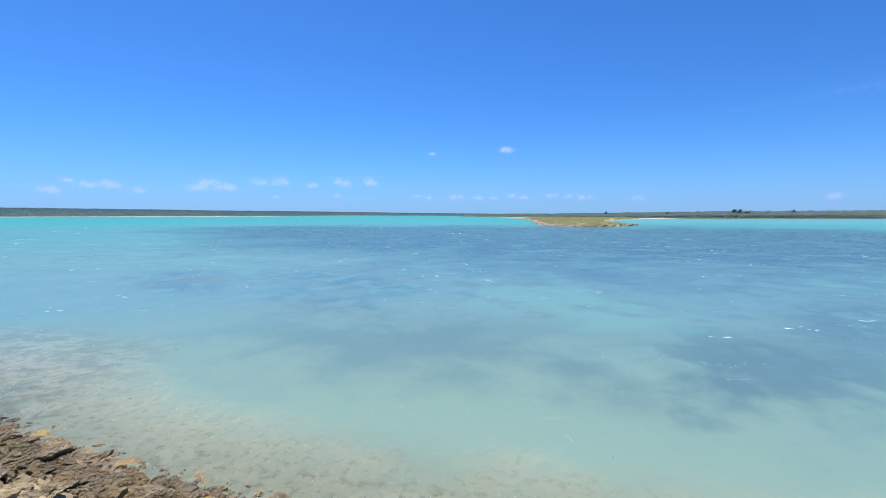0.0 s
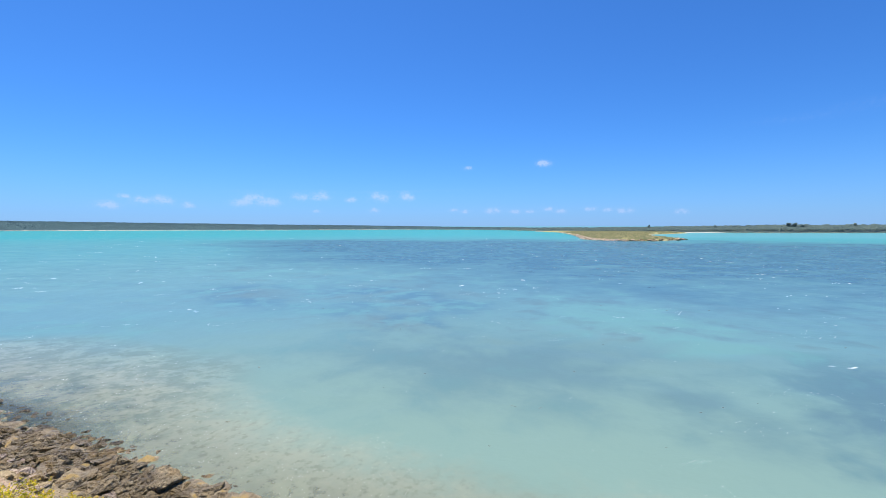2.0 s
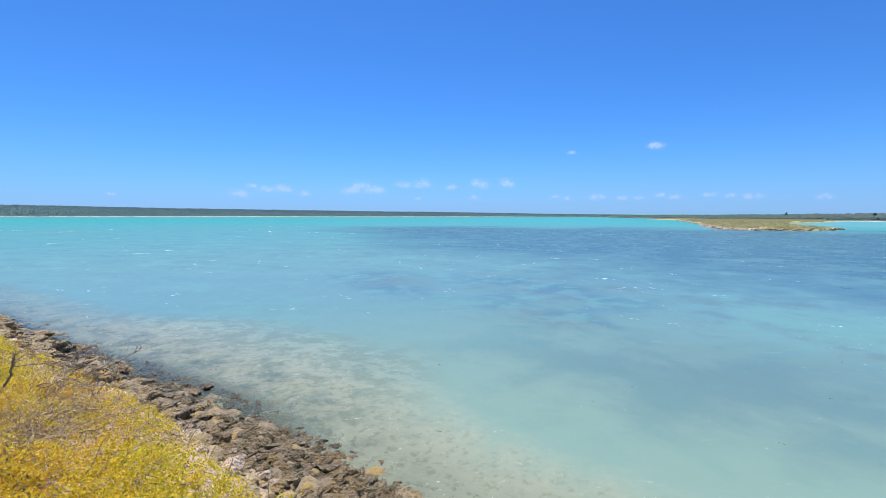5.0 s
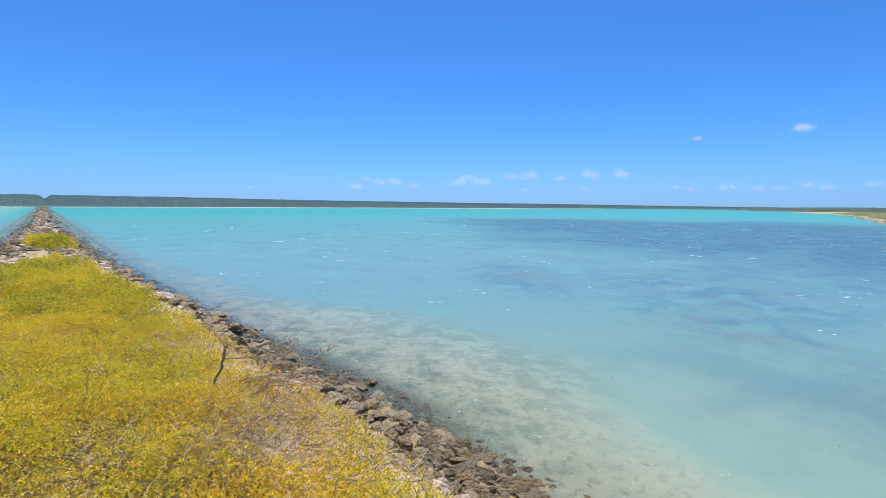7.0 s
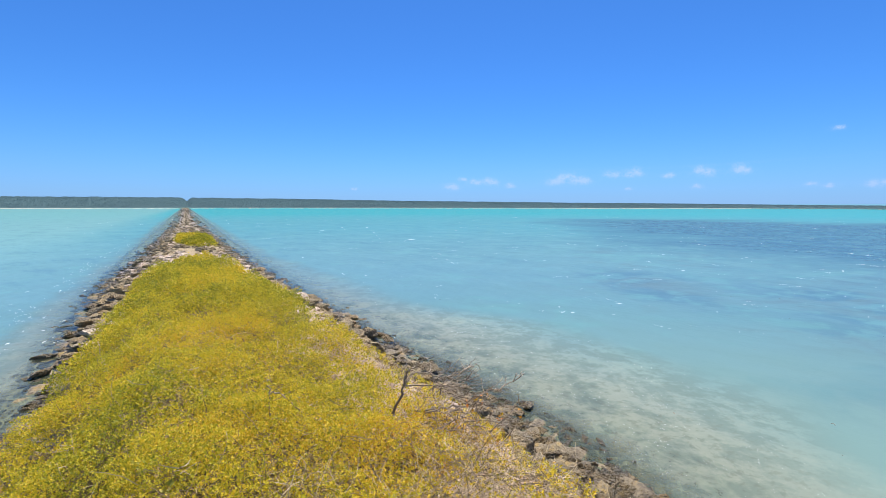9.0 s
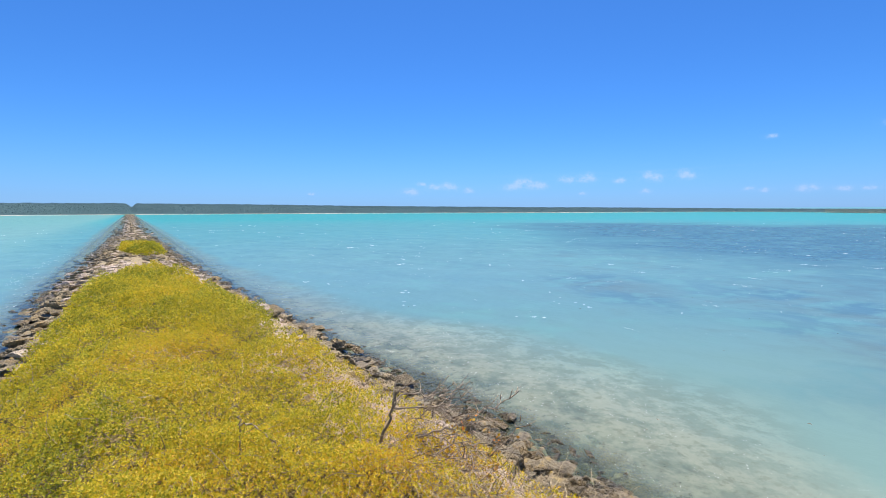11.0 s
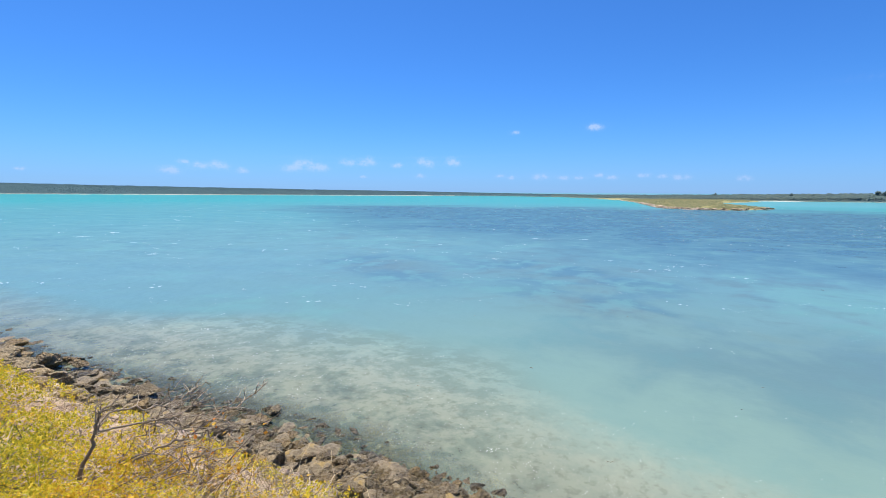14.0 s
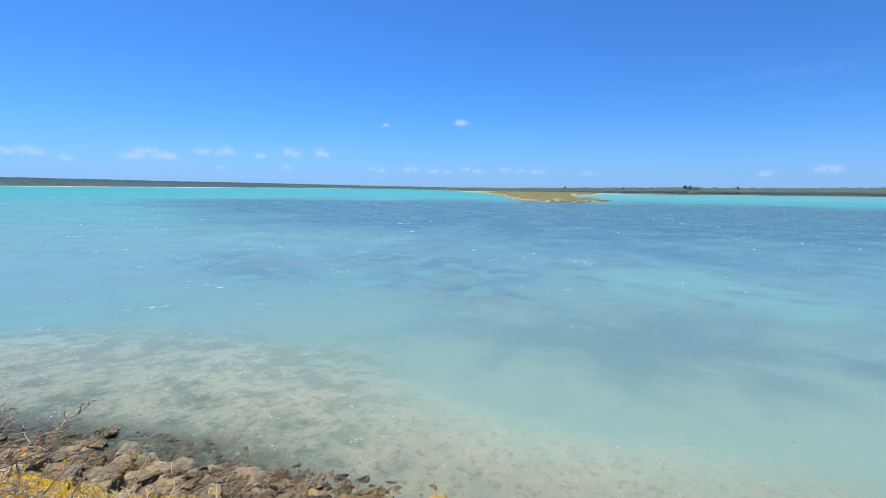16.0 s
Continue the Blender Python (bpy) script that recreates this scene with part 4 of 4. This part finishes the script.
def build_litter():
    rng = random.Random(31)
    sticks = []
    for _ in range(1500):
        x, y = rng.uniform(0, 2.8), 2.6 + 7 * rng.random() ** 1.5
        if shrub_cover(x, y) < 0.3:
            continue
        z = float(canopy(x, y)) - rng.uniform(0.0, 0.13)
        line = twist(rng, (x, y, z), (rng.gauss(0, 1), rng.gauss(0, 1), rng.gauss(0.15, 0.5)), rng.uniform(0.06, 0.3), 5, 0.25)
        r = rng.uniform(0.0012, 0.0034)
        sticks.append((line, [r, r, r * 0.9, r * 0.8, r * 0.7, r * 0.5], 3))
    # thick tangles of dry stems
    for cx, cy, spread, count in ((2.05, 4.86, 0.24, 760), (2.4, 5.2, 0.3, 420), (1.31, 5.48, 0.2, 120), (2.45, 5.7, 0.3, 130), (1.75, 5.2, 0.25, 60), (2.6, 4.4, 0.25, 110), (1.0, 4.7, 0.15, 60)):
        for _ in range(count):
            x, y = rng.gauss(cx, spread), rng.gauss(cy, spread)
            z = max(float(canopy(x, y)) - rng.uniform(-0.03, 0.1), float(ground_z(x, y)) + 0.02)
            line = twist(rng, (x, y, z), (rng.gauss(0, 1), rng.gauss(0, 1), rng.gauss(0.15, 0.4)), rng.uniform(0.1, 0.3), 6, 0.22, 0.03)
            r = rng.uniform(0.0009, 0.0021)
            sticks.append((line, [r * (1 - 0.08 * k) for k in range(7)], 3))
    # straw on the pale strip beside the rocks
    for _ in range(4200):
        y = rng.uniform(2.8, 9.5)
        x = rng.triangular(2.3, 3.5, 2.85)
        if math.hypot(x - 3.08, y - 4.3) < 0.36:
            continue
        z = float(ground_z(x, y)) + rng.uniform(0.01, 0.07)
        line = twist(rng, (x, y, z), (rng.gauss(0, 1), rng.gauss(0, 1), rng.gauss(0.25, 0.4)), rng.uniform(0.04, 0.17), 4, 0.3, 0.05)
        r = rng.uniform(0.0008, 0.0019)
        sticks.append((line, [r, r, r * 0.9, r * 0.8, r * 0.5], 3))
    vs, fs, base = [], [], 0
    for pts, radii, sides in sticks:
        v, f = tube(pts, radii, sides)
        vs += v
        fs += [tuple(i + base for i in face) for face in f]
        base += len(v)
    me = bpy.data.meshes.new("dry_stems")
    me.from_pydata(vs, [], fs)
    me.materials.append(STRAW)
    tagged(new("dry_stems", me), "dry grey and straw-coloured stems tangled in the shrubs", "dry stems", kind="stuff")


build_litter()


# ---- far shores ----
def quads(rng, x, y, z, size):
    """Leaf clumps that face up and out over the water."""
    n = len(x)
    c = np.stack([x, y, z], 1)
    out = np.stack([1 - x, 1 - y, 0 * x], 1)
    out /= np.linalg.norm(out, axis=1)[:, None] + 1e-9
    face = out * 0.75 + np.array([0, 0, 1.0]) + 0.22 * rng.normal(size=(n, 3))
    a = np.cross(face, rng.normal(size=(n, 3)))
    a /= np.linalg.norm(a, axis=1)[:, None]
    b = np.cross(a, face)
    b /= np.linalg.norm(b, axis=1)[:, None]
    s = (size * rng.uniform(0.6, 1.3, n))[:, None] * 0.5
    return np.stack([c - a * s, c - b * s * 0.7, c + a * s, c + b * s * 0.7], 1).reshape(-1, 3)


def build_far_woods():
    rng = np.random.default_rng(9)
    n = 56000
    a = rng.uniform(-55, 79, n)
    top = np.interp(a, [-55, -10, 0, 14, 27, 41, 48, 54, 65, 70, 77, 80], [11.5, 12.5, 13.2, 12.4, 10.0, 8.2, 7.0, 6.6, 4.8, 3.8, 2.9, 2.5])
    wav = np.array([noise.fractal(Vector((v * 0.9, 0.3, 2)), 1.0, 2.0, 4) for v in a])
    top = (2.4 + (top - 2.4) * np.interp(a, SHORE_AZ, SHORE_R) / 700) * (1.06 + 0.035 * wav)
    top = top * (1 - 0.3 * np.exp(-((a - 3.15) / 0.3) ** 2))
    back = 5 + rng.random(n) * 43
    r = np.interp(a, SHORE_AZ, SHORE_R) + back
    z = 1.05 * top * (1 - np.exp(-(back - 3) / 16)) * (0.965 + 0.06 * rng.random(n))
    x, y = 1 + r * np.sin(np.radians(a)), 1 + r * np.cos(np.radians(a))
    v = quads(rng, x, y, np.maximum(z, 0.3), 0.95)
    # the closed canopy that rises behind the first trees
    ca = np.arange(-55, 79.1, 0.15)
    ctop = np.interp(ca, [-55, -10, 0, 14, 27, 41, 48, 54, 65, 70, 77, 80], [11.5, 12.5, 13.2, 12.4, 10.0, 8.2, 7.0, 6.6, 4.8, 3.8, 2.9, 2.5])
    cr = np.interp(ca, SHORE_AZ, SHORE_R)
    ctop = 2.4 + (ctop - 2.4) * cr / 700
    ctop = ctop * (1 - 0.3 * np.exp(-((ca - 3.15) / 0.3) ** 2))
    rows = []
    for dr, part_h in ((3, 0.0), (9, 0.25), (16, 0.5), (26, 0.75), (44, 0.96), (60, 0.9)):
        jit = np.array([noise.fractal(Vector((q * 2.4, dr, 3)), 1.0, 2.0, 3) for q in ca]) * 0.3
        rows.append(np.stack([1 + (cr + dr) * np.sin(np.radians(ca)), 1 + (cr + dr) * np.cos(np.radians(ca)), 0.2 + ctop * part_h + jit * (part_h > 0)], 1))
    base, m = len(v), len(ca)
    v = np.concatenate([v] + rows)
    strip = [[base + i * m + j, base + i * m + j + 1, base + (i + 1) * m + j + 1, base + (i + 1) * m + j] for i in range(5) for j in range(m - 1)]
    faces = np.concatenate([np.arange(base).reshape(-1, 4), np.array(strip)])
    joined("far_woods", v, faces, [HAZED_FOREST], "mangrove woods along the far shore, dark green paled by painted haze", "woods")
    n = 42000
    a = rng.uniform(76, 140, n)
    top = np.interp(a, [76, 80, 88, 96, 101, 105, 110, 115, 121, 140], [2.5, 2.4, 2.6, 3.1, 3.3, 3.8, 3.8, 4.1, 4.7, 5.4])
    wav = np.array([noise.fractal(Vector((v * 2.4, 4.3, 2)), 1.0, 2.0, 4) for v in a])
    top = top * (1 + 0.10 * wav)
    back = 4 + rng.random(n) * 24
    r = np.interp(a, SHORE_AZ, SHORE_R) + back
    z = top * (1 - np.exp(-back / 6)) * (0.85 + 0.2 * rng.random(n))
    x, y = 1 + r * np.sin(np.radians(a)), 1 + r * np.cos(np.radians(a))
    v = quads(rng, x, y, np.maximum(z, 0.3), 0.8)
    ca = np.arange(76, 140.1, 0.2)
    cr = np.interp(ca, SHORE_AZ, SHORE_R)
    ctop = np.interp(ca, [76, 80, 88, 96, 101, 105, 110, 115, 121, 140], [2.5, 2.4, 2.6, 3.1, 3.3, 3.8, 3.8, 4.1, 4.7, 5.4])
    rows = []
    for dr, part_h in ((3, 0.0), (5, 0.3), (9, 0.6), (16, 0.82), (30, 0.86)):
        jit = np.array([noise.fractal(Vector((q * 2.9, dr, 5)), 1.0, 2.0, 3) for q in ca]) * 0.3
        rows.append(np.stack([1 + (cr + dr) * np.sin(np.radians(ca)), 1 + (cr + dr) * np.cos(np.radians(ca)), 0.15 + ctop * part_h + jit * (part_h > 0)], 1))
    base, m = len(v), len(ca)
    v = np.concatenate([v] + rows)
    strip = [[base + i * m + j, base + i * m + j + 1, base + (i + 1) * m + j + 1, base + (i + 1) * m + j] for i in range(4) for j in range(m - 1)]
    joined("shore_bushes", v, np.concatenate([np.arange(base).reshape(-1, 4), np.array(strip)]), [HAZED_SCRUB], "coastal scrub behind a pale beach, its grey-green paled by painted haze", "bushes")


def build_tree(x, y, height, lean, seed, wide=0.36):
    """A wind-bent shore tree."""
    rng = np.random.default_rng(seed)
    pr = random.Random(seed)
    g = float(ground_z(x, y))
    root = new("tree")
    root.location = (x, y, g)
    bpy.context.view_layer.update()
    tagged(root, "wind-bent tree rising over the coastal scrub, its dark green paled by painted haze", "tree", "trees along the shore")
    top = Vector((x, y + lean, g + height * 0.72))
    trunk = resample([(x, y, g), (x, y + lean * 0.3, g + height * 0.35), tuple(top)], 4)
    part("trunk", [(trunk, [0.16 * (1 - 0.07 * i) for i in range(len(trunk))], 6)], BARK, root)
    limbs, spots = [], []
    for _ in range(7):
        p = trunk[pr.randrange(3, len(trunk))]
        line = twist(pr, p, (pr.gauss(0, 0.8), pr.gauss(lean * 0.5, 0.9), pr.uniform(0.1, 0.8)), height * wide * pr.uniform(0.5, 1.0), 4, 0.2)
        limbs.append((line, [0.07, 0.06, 0.05, 0.04, 0.02], 4))
        spots += line[2:]
    tagged(part("limb", limbs, BARK, root), kind="stuff")
    spots += trunk[5:] * 2
    c = np.array([spots[i] for i in rng.integers(0, len(spots), 900)]) + rng.normal(size=(900, 3)) * np.array([0.6, 0.6, 0.4]) * wide * height * 0.35
    c[:, 1] += lean * 0.35 * np.maximum(c[:, 2] - g - height * 0.5, 0) / height
    v = quads(rng, c[:, 0], c[:, 1], c[:, 2], 0.45)
    me = bpy.data.meshes.new("crown")
    me.from_pydata(v.tolist(), [], np.arange(len(v)).reshape(-1, 4).tolist())
    me.materials.append(HAZED_SCRUB)
    crown_ob = new("crown", me)
    crown_ob.parent = root
    crown_ob.matrix_parent_inverse = root.matrix_world.inverted()


def build_right_shore():
    for k, (a, h, lean, wide) in enumerate(((105.4, 5.4, -1.2, 0.26), (105.8, 4.7, -1.3, 0.3), (106.5, 4.3, -1.2, 0.3), (99.2, 4.0, -0.6, 0.2), (101.0, 4.0, -0.5, 0.2), (110.4, 4.8, -0.9, 0.24), (92.9, 4.2, -0.1, 0.1))):
        r = float(np.interp(a, SHORE_AZ, SHORE_R)) + 10
        build_tree(1 + r * math.sin(radians(a)), 1 + r * math.cos(radians(a)), h, lean, 300 + k, wide)


def build_beach():
    """The pale strand at the foot of the far shores."""
    azs = np.arange(-56, 142, 0.25)
    vs, fs = [], []
    for k, a in enumerate(azs):
        r0 = float(np.interp(a, SHORE_AZ, SHORE_R))
        wob = 1.5 * noise.noise(Vector((a * 1.3, 0, 7)))
        width = float(np.interp(a, [60, 68, 90, 93, 99, 101, 140], [0.6, 0.08, 0.08, 0.4, 0.4, 0.08, 0.08]))
        for dr, z in ((-3, -0.15), (-1, 0.04), (3, 0.2), (7, 0.3)):
            r = r0 + (dr + wob) * width
            vs.append((1 + r * math.sin(radians(a)), 1 + r * math.cos(radians(a)), z * min(1.0, 1.4 * width)))
        if k:
            b = 4 * (k - 1)
            fs += [(b + j, b + j + 1, b + j + 5, b + j + 4) for j in range(3)]
    me = bpy.data.meshes.new("beach")
    me.from_pydata(vs, [], fs)
    me.materials.append(BEACH)
    tagged(new("beach", me), "narrow pale strand at the foot of the far shore", "beach", kind="structure")


build_beach()
build_far_woods()
build_right_shore()


def build_island():
    rng = np.random.default_rng(21)
    x, y = rng.uniform(85, 250, 60000), rng.uniform(-26, 42, 60000)
    depth = polygon_depth(x, y, ISLAND)
    lumps = np.array([noise.noise(Vector((p * 0.12, q * 0.2, 5))) for p, q in zip(x, y)])
    keep = (depth > 1.2) & (lumps > -0.15)
    x, y = x[keep], y[keep]
    z = ground_z(x, y) + rng.random(len(x)) * 0.2 * np.maximum(0.3, 1 + lumps[keep])
    v = quads(rng, x, y, z, 0.42)
    joined("island_scrub", v, np.arange(len(v)).reshape(-1, 4), [ISLE], "low olive and straw-coloured scrub on the flat islet", "scrub")
    pr = random.Random(8)
    stones = []
    for (ax, ay), (bx, by), count in ((ISLAND[1], ISLAND[2], 150), (ISLAND[2], ISLAND[3], 130), (ISLAND[3], ISLAND[4], 120), (ISLAND[4], ISLAND[5], 100), (ISLAND[5], ISLAND[6], 50), (ISLAND[0], ISLAND[1], 60)):
        for _ in range(count):
            u = pr.random()
            px, py = ax + (bx - ax) * u + pr.gauss(0, 1.0), ay + (by - ay) * u + pr.gauss(0, 0.6)
            s = pr.uniform(0.14, 0.55)
            stones.append((px, py, max(float(ground_z(px, py)), -0.1) + s * 0.15, s, 1 if pr.random() < (0.6 if ay > 4 else 0.2) else 0))
    scatter_rocks("islet_rocks", stones, [ROCK, PALE], "dark and pale rocks along the shore of the islet", 1)


build_island()


# ---- foam, modelled sun glints and floating bits ----
def build_foam_and_glints():
    rng = random.Random(17)
    vs, fs = [], []

    def fleck(x, y, lx, ly, turn):
        k0, n = len(vs), 7
        for j in range(n):
            t = 2 * math.pi * j / n
            rr = rng.uniform(0.6, 1.15)
            u, w = math.cos(t) * lx * rr, math.sin(t) * ly * rr
            vs.append((x + u * math.cos(turn) - w * math.sin(turn), y + u * math.sin(turn) + w * math.cos(turn), 0.045))
        fs.append(tuple(range(k0, k0 + n)))

    for _ in range(330):
        r = 11 * (110 / 11) ** (rng.random() ** 0.8)
        a = radians(rng.uniform(-8, 128))
        x, y = 1 + r * math.sin(a), 1 + r * math.cos(a)
        if abs(x - float(axis_x(y))) < 4.5:
            continue
        s = rng.uniform(0.25, 0.9) * (0.1 + r / 52)
        turn = radians(rng.gauss(118, 12))
        for _ in range(rng.randrange(2, 7)):
            fleck(x + rng.gauss(0, s * 0.9) * math.cos(turn), y + rng.gauss(0, s * 0.9) * math.sin(turn), s * rng.uniform(0.1, 0.4), s * rng.uniform(0.015, 0.05), turn)
    # sun glints along the wave crests, laid down as clusters of white flecks
    for _ in range(300):
        r = 3.6 * (60 / 3.6) ** rng.random()
        a = radians(rng.uniform(-5, 128))
        cx, cy = 1 + r * math.sin(a), 1 + r * math.cos(a)
        turn = radians(rng.gauss(118, 14))
        run = rng.uniform(0.1, 0.5) * (0.4 + r / 12)
        for _ in range(rng.randrange(2, 14)):
            u, v = rng.gauss(0, run), rng.gauss(0, run * 0.13)
            x, y = cx + u * math.cos(turn) - v * math.sin(turn), cy + u * math.sin(turn) + v * math.cos(turn)
            if abs(x - float(axis_x(y))) < 2.7:
                continue
            s = rng.uniform(0.0008, 0.0026) * (0.5 + r / 8)
            fleck(x, y, s * rng.uniform(1.2, 4), s, turn + rng.gauss(0, 0.3))
    # sun sparkle in the shallows, modelled as lines of tiny white flecks
    for _ in range(300):
        y = rng.uniform(-0.5, 11)
        cx = float(axis_x(y)) + float(half_width(y)) + rng.triangular(0.05, 2.4, 0.35)
        turn = radians(rng.gauss(125, 18))
        run = rng.uniform(0.05, 0.22)
        for _ in range(rng.randrange(3, 13)):
            u, v = rng.gauss(0, run), rng.gauss(0, run * 0.2)
            s = rng.uniform(0.0009, 0.0027) * (0.6 + y / 14)
            fleck(cx + u * math.cos(turn) - v * math.sin(turn), y + u * math.sin(turn) + v * math.cos(turn), s * rng.uniform(1.0, 2.4), s, turn)
    for _ in range(46):
        y = rng.uniform(13, 60)
        x = float(axis_x(y)) - float(half_width(y)) - abs(rng.gauss(0.6, 0.8))
        fleck(x, y, rng.uniform(0.03, 0.14), rng.uniform(0.005, 0.014), radians(rng.gauss(60, 20)))
    # the broken crests that run in along the west side
    for _ in range(60):
        y = rng.uniform(12.5, 36)
        cx = np.interp(y, [12.5, 20, 28, 36], [-1.9, -1.5, -1.1, -0.7]) + rng.gauss(0, 0.28)
        turn = radians(rng.gauss(70, 12))
        run = rng.uniform(0.1, 0.35) * (0.5 + y / 26)
        for _ in range(rng.randrange(4, 12)):
            u, v = rng.gauss(0, run), rng.gauss(0, run * 0.3)
            q = rng.uniform(0.003, 0.011) * (0.4 + y / 24)
            fleck(cx + u * math.cos(turn) - v * math.sin(turn), y + u * math.sin(turn) + v * math.cos(turn), q * rng.uniform(1.0, 3.0), q * 0.6, turn)
    me = bpy.data.meshes.new("foam")
    me.from_pydata(vs, [], fs)
    me.materials.append(FOAM_GLINT)
    tagged(new("foam", me), "white streaks of foam and white flecks added as sun glints on the wind waves", "foam", kind="stuff")


build_foam_and_glints()


def build_flotsam():
    """Dark shreds of seagrass adrift."""
    rng = random.Random(23)
    vs, fs, base = [], [], 0
    for _ in range(46):
        r = 4.5 * (18 / 4.5) ** rng.random()
        a = radians(rng.uniform(15, 125))
        x, y = 1 + r * math.sin(a), 1 + r * math.cos(a)
        if x < 5.2:
            continue
        size = rng.uniform(0.012, 0.035)
        for _ in range(rng.randrange(1, 4)):
            line = twist(rng, (x + rng.gauss(0, size * 0.4), y + rng.gauss(0, size * 0.4), 0.036), (rng.gauss(0, 1), rng.gauss(0, 1), 0), size, 4, 0.3)
            line = [Vector((p.x, p.y, 0.036)) for p in line]
            v, f = tube(line, [0.0015, 0.003, 0.003, 0.0025, 0.001], 4)
            vs += v
            fs += [tuple(i + base for i in face) for face in f]
            base += len(v)
    me = bpy.data.meshes.new("flotsam")
    me.from_pydata(vs, [], fs)
    me.materials.append(BARK)
    tagged(new("flotsam", me), "dark shreds of seagrass floating on the lagoon", "seaweed", kind="stuff")


build_flotsam()


# ---- clouds ----
def build_clouds():
    """A far sheet of small fair-weather clouds, thin enough to see the sky through."""
    puffs = CLOUD_SPOTS
    azs, els = np.arange(-24.0, 134.0, 0.19), np.concatenate([np.arange(0.2, 9.0, 0.12), np.arange(9.0, 36.0, 0.75)])
    ga, ge = np.meshgrid(azs, els)
    dens = np.zeros_like(ga)
    rng = np.random.default_rng(3)
    for a, e, w in puffs:
        for _ in range(9):
            da = rng.uniform(-0.42, 0.42) * w
            de = abs(rng.normal()) * 0.15 * w * (1 - 1.6 * abs(da) / w)
            q = w * rng.uniform(0.14, 0.26)
            dens += 0.24 * np.exp(-(((ga - a - da) / q) ** 2 + ((ge - e - de) / (q * 0.75)) ** 2))
        dens += 0.22 * np.exp(-(((ga - a) / (w * 0.9)) ** 2 + ((ge - e - 0.03 * w) / (w * 0.34)) ** 2))
    streaks = ((47, 4.2, 9, 0.25, 0.10), (66, 4.5, 14, 0.16, 0.12), (36, 2.6, 12, 0.5, 0.08), (107, 10.7, 6, 0.35, 0.16), (116, 11.4, 7, 0.6, 0.18), (119, 8.4, 6, 0.4, 0.12), (75, 2.2, 18, 0.5, 0.08), (60.6, 5.1, 1.2, 0.12, 0.12))
    for a, e, w, h, d in streaks:
        dens += d * np.exp(-(((ga - a) / w) ** 2 + ((ge - e - 0.03 * (ga - a)) / h) ** 2))
    R = 4300.0
    verts = np.stack([1 + R * np.sin(np.radians(ga)), 2 + R * np.cos(np.radians(ga)), 2.4 + R * np.tan(np.radians(ge))], -1).reshape(-1, 3)
    i = np.arange(ga.size).reshape(ga.shape)
    faces = np.stack([i[:-1, :-1], i[:-1, 1:], i[1:, 1:], i[1:, :-1]], -1).reshape(-1, 4)
    me = bpy.data.meshes.new("backdrop")
    me.from_pydata(verts.tolist(), [], faces.tolist())
    me.attributes.new("puff", "FLOAT", "POINT").data.foreach_set("value", np.clip(dens, 0, 1.2).ravel().astype(np.float32))
    veil = 0.6 * np.exp(-((np.maximum(ge - 0.2, 0) / 4.4) ** 1.4)) * sstep(-24, -14, ga) * sstep(134, 126, ga)
    dens += 0.13 * sstep(86, 122, ga) * sstep(134, 128, ga) * sstep(2, 9, ge) * sstep(36, 22, ge)
    me.attributes.new("veil", "FLOAT", "POINT").data.foreach_set("value", veil.ravel().astype(np.float32))
    me.polygons.foreach_set("use_smooth", np.ones(len(me.polygons), bool))
    w = Nodes("thin_cloud")
    p = w.stretch(w.where(), 1, 1, 1.25)
    at = w.n("Attribute")
    at.attribute_name = "puff"
    f = w.math("ADD", at.outputs["Fac"], w.math("MULTIPLY", w.math("SUBTRACT", w.noise(p, 0.03, 6.0, 0.7), 0.5), w.math("MULTIPLY", at.outputs["Fac"], 3.4)))
    f = w.smooth(f, 0.0, 1.2, 0.0, 0.44)
    thin = w.n("Attribute")
    thin.attribute_name = "veil"
    glow = w.n("Emission", Color=(0.74, 0.80, 1.0, 1), Strength=0.72)
    clear = w.n("BsdfTransparent")
    m = w.n("MixShader")
    w.link(f, m.inputs[0])
    w.t.links.new(clear.outputs[0], m.inputs[1])
    w.t.links.new(glow.outputs[0], m.inputs[2])
    haze = w.n("Emission", Color=(0.205, 0.325, 0.63, 1), Strength=1.0)
    air = w.n("MixShader")
    w.link(thin.outputs["Fac"], air.inputs[0])
    w.t.links.new(m.outputs[0], air.inputs[1])
    w.t.links.new(haze.outputs[0], air.inputs[2])
    me.materials.append(w.done(air.outputs[0]))
    tagged(new("backdrop", me), "small white fair-weather clouds low in a blue sky", "clouds", kind="structure")


build_clouds()
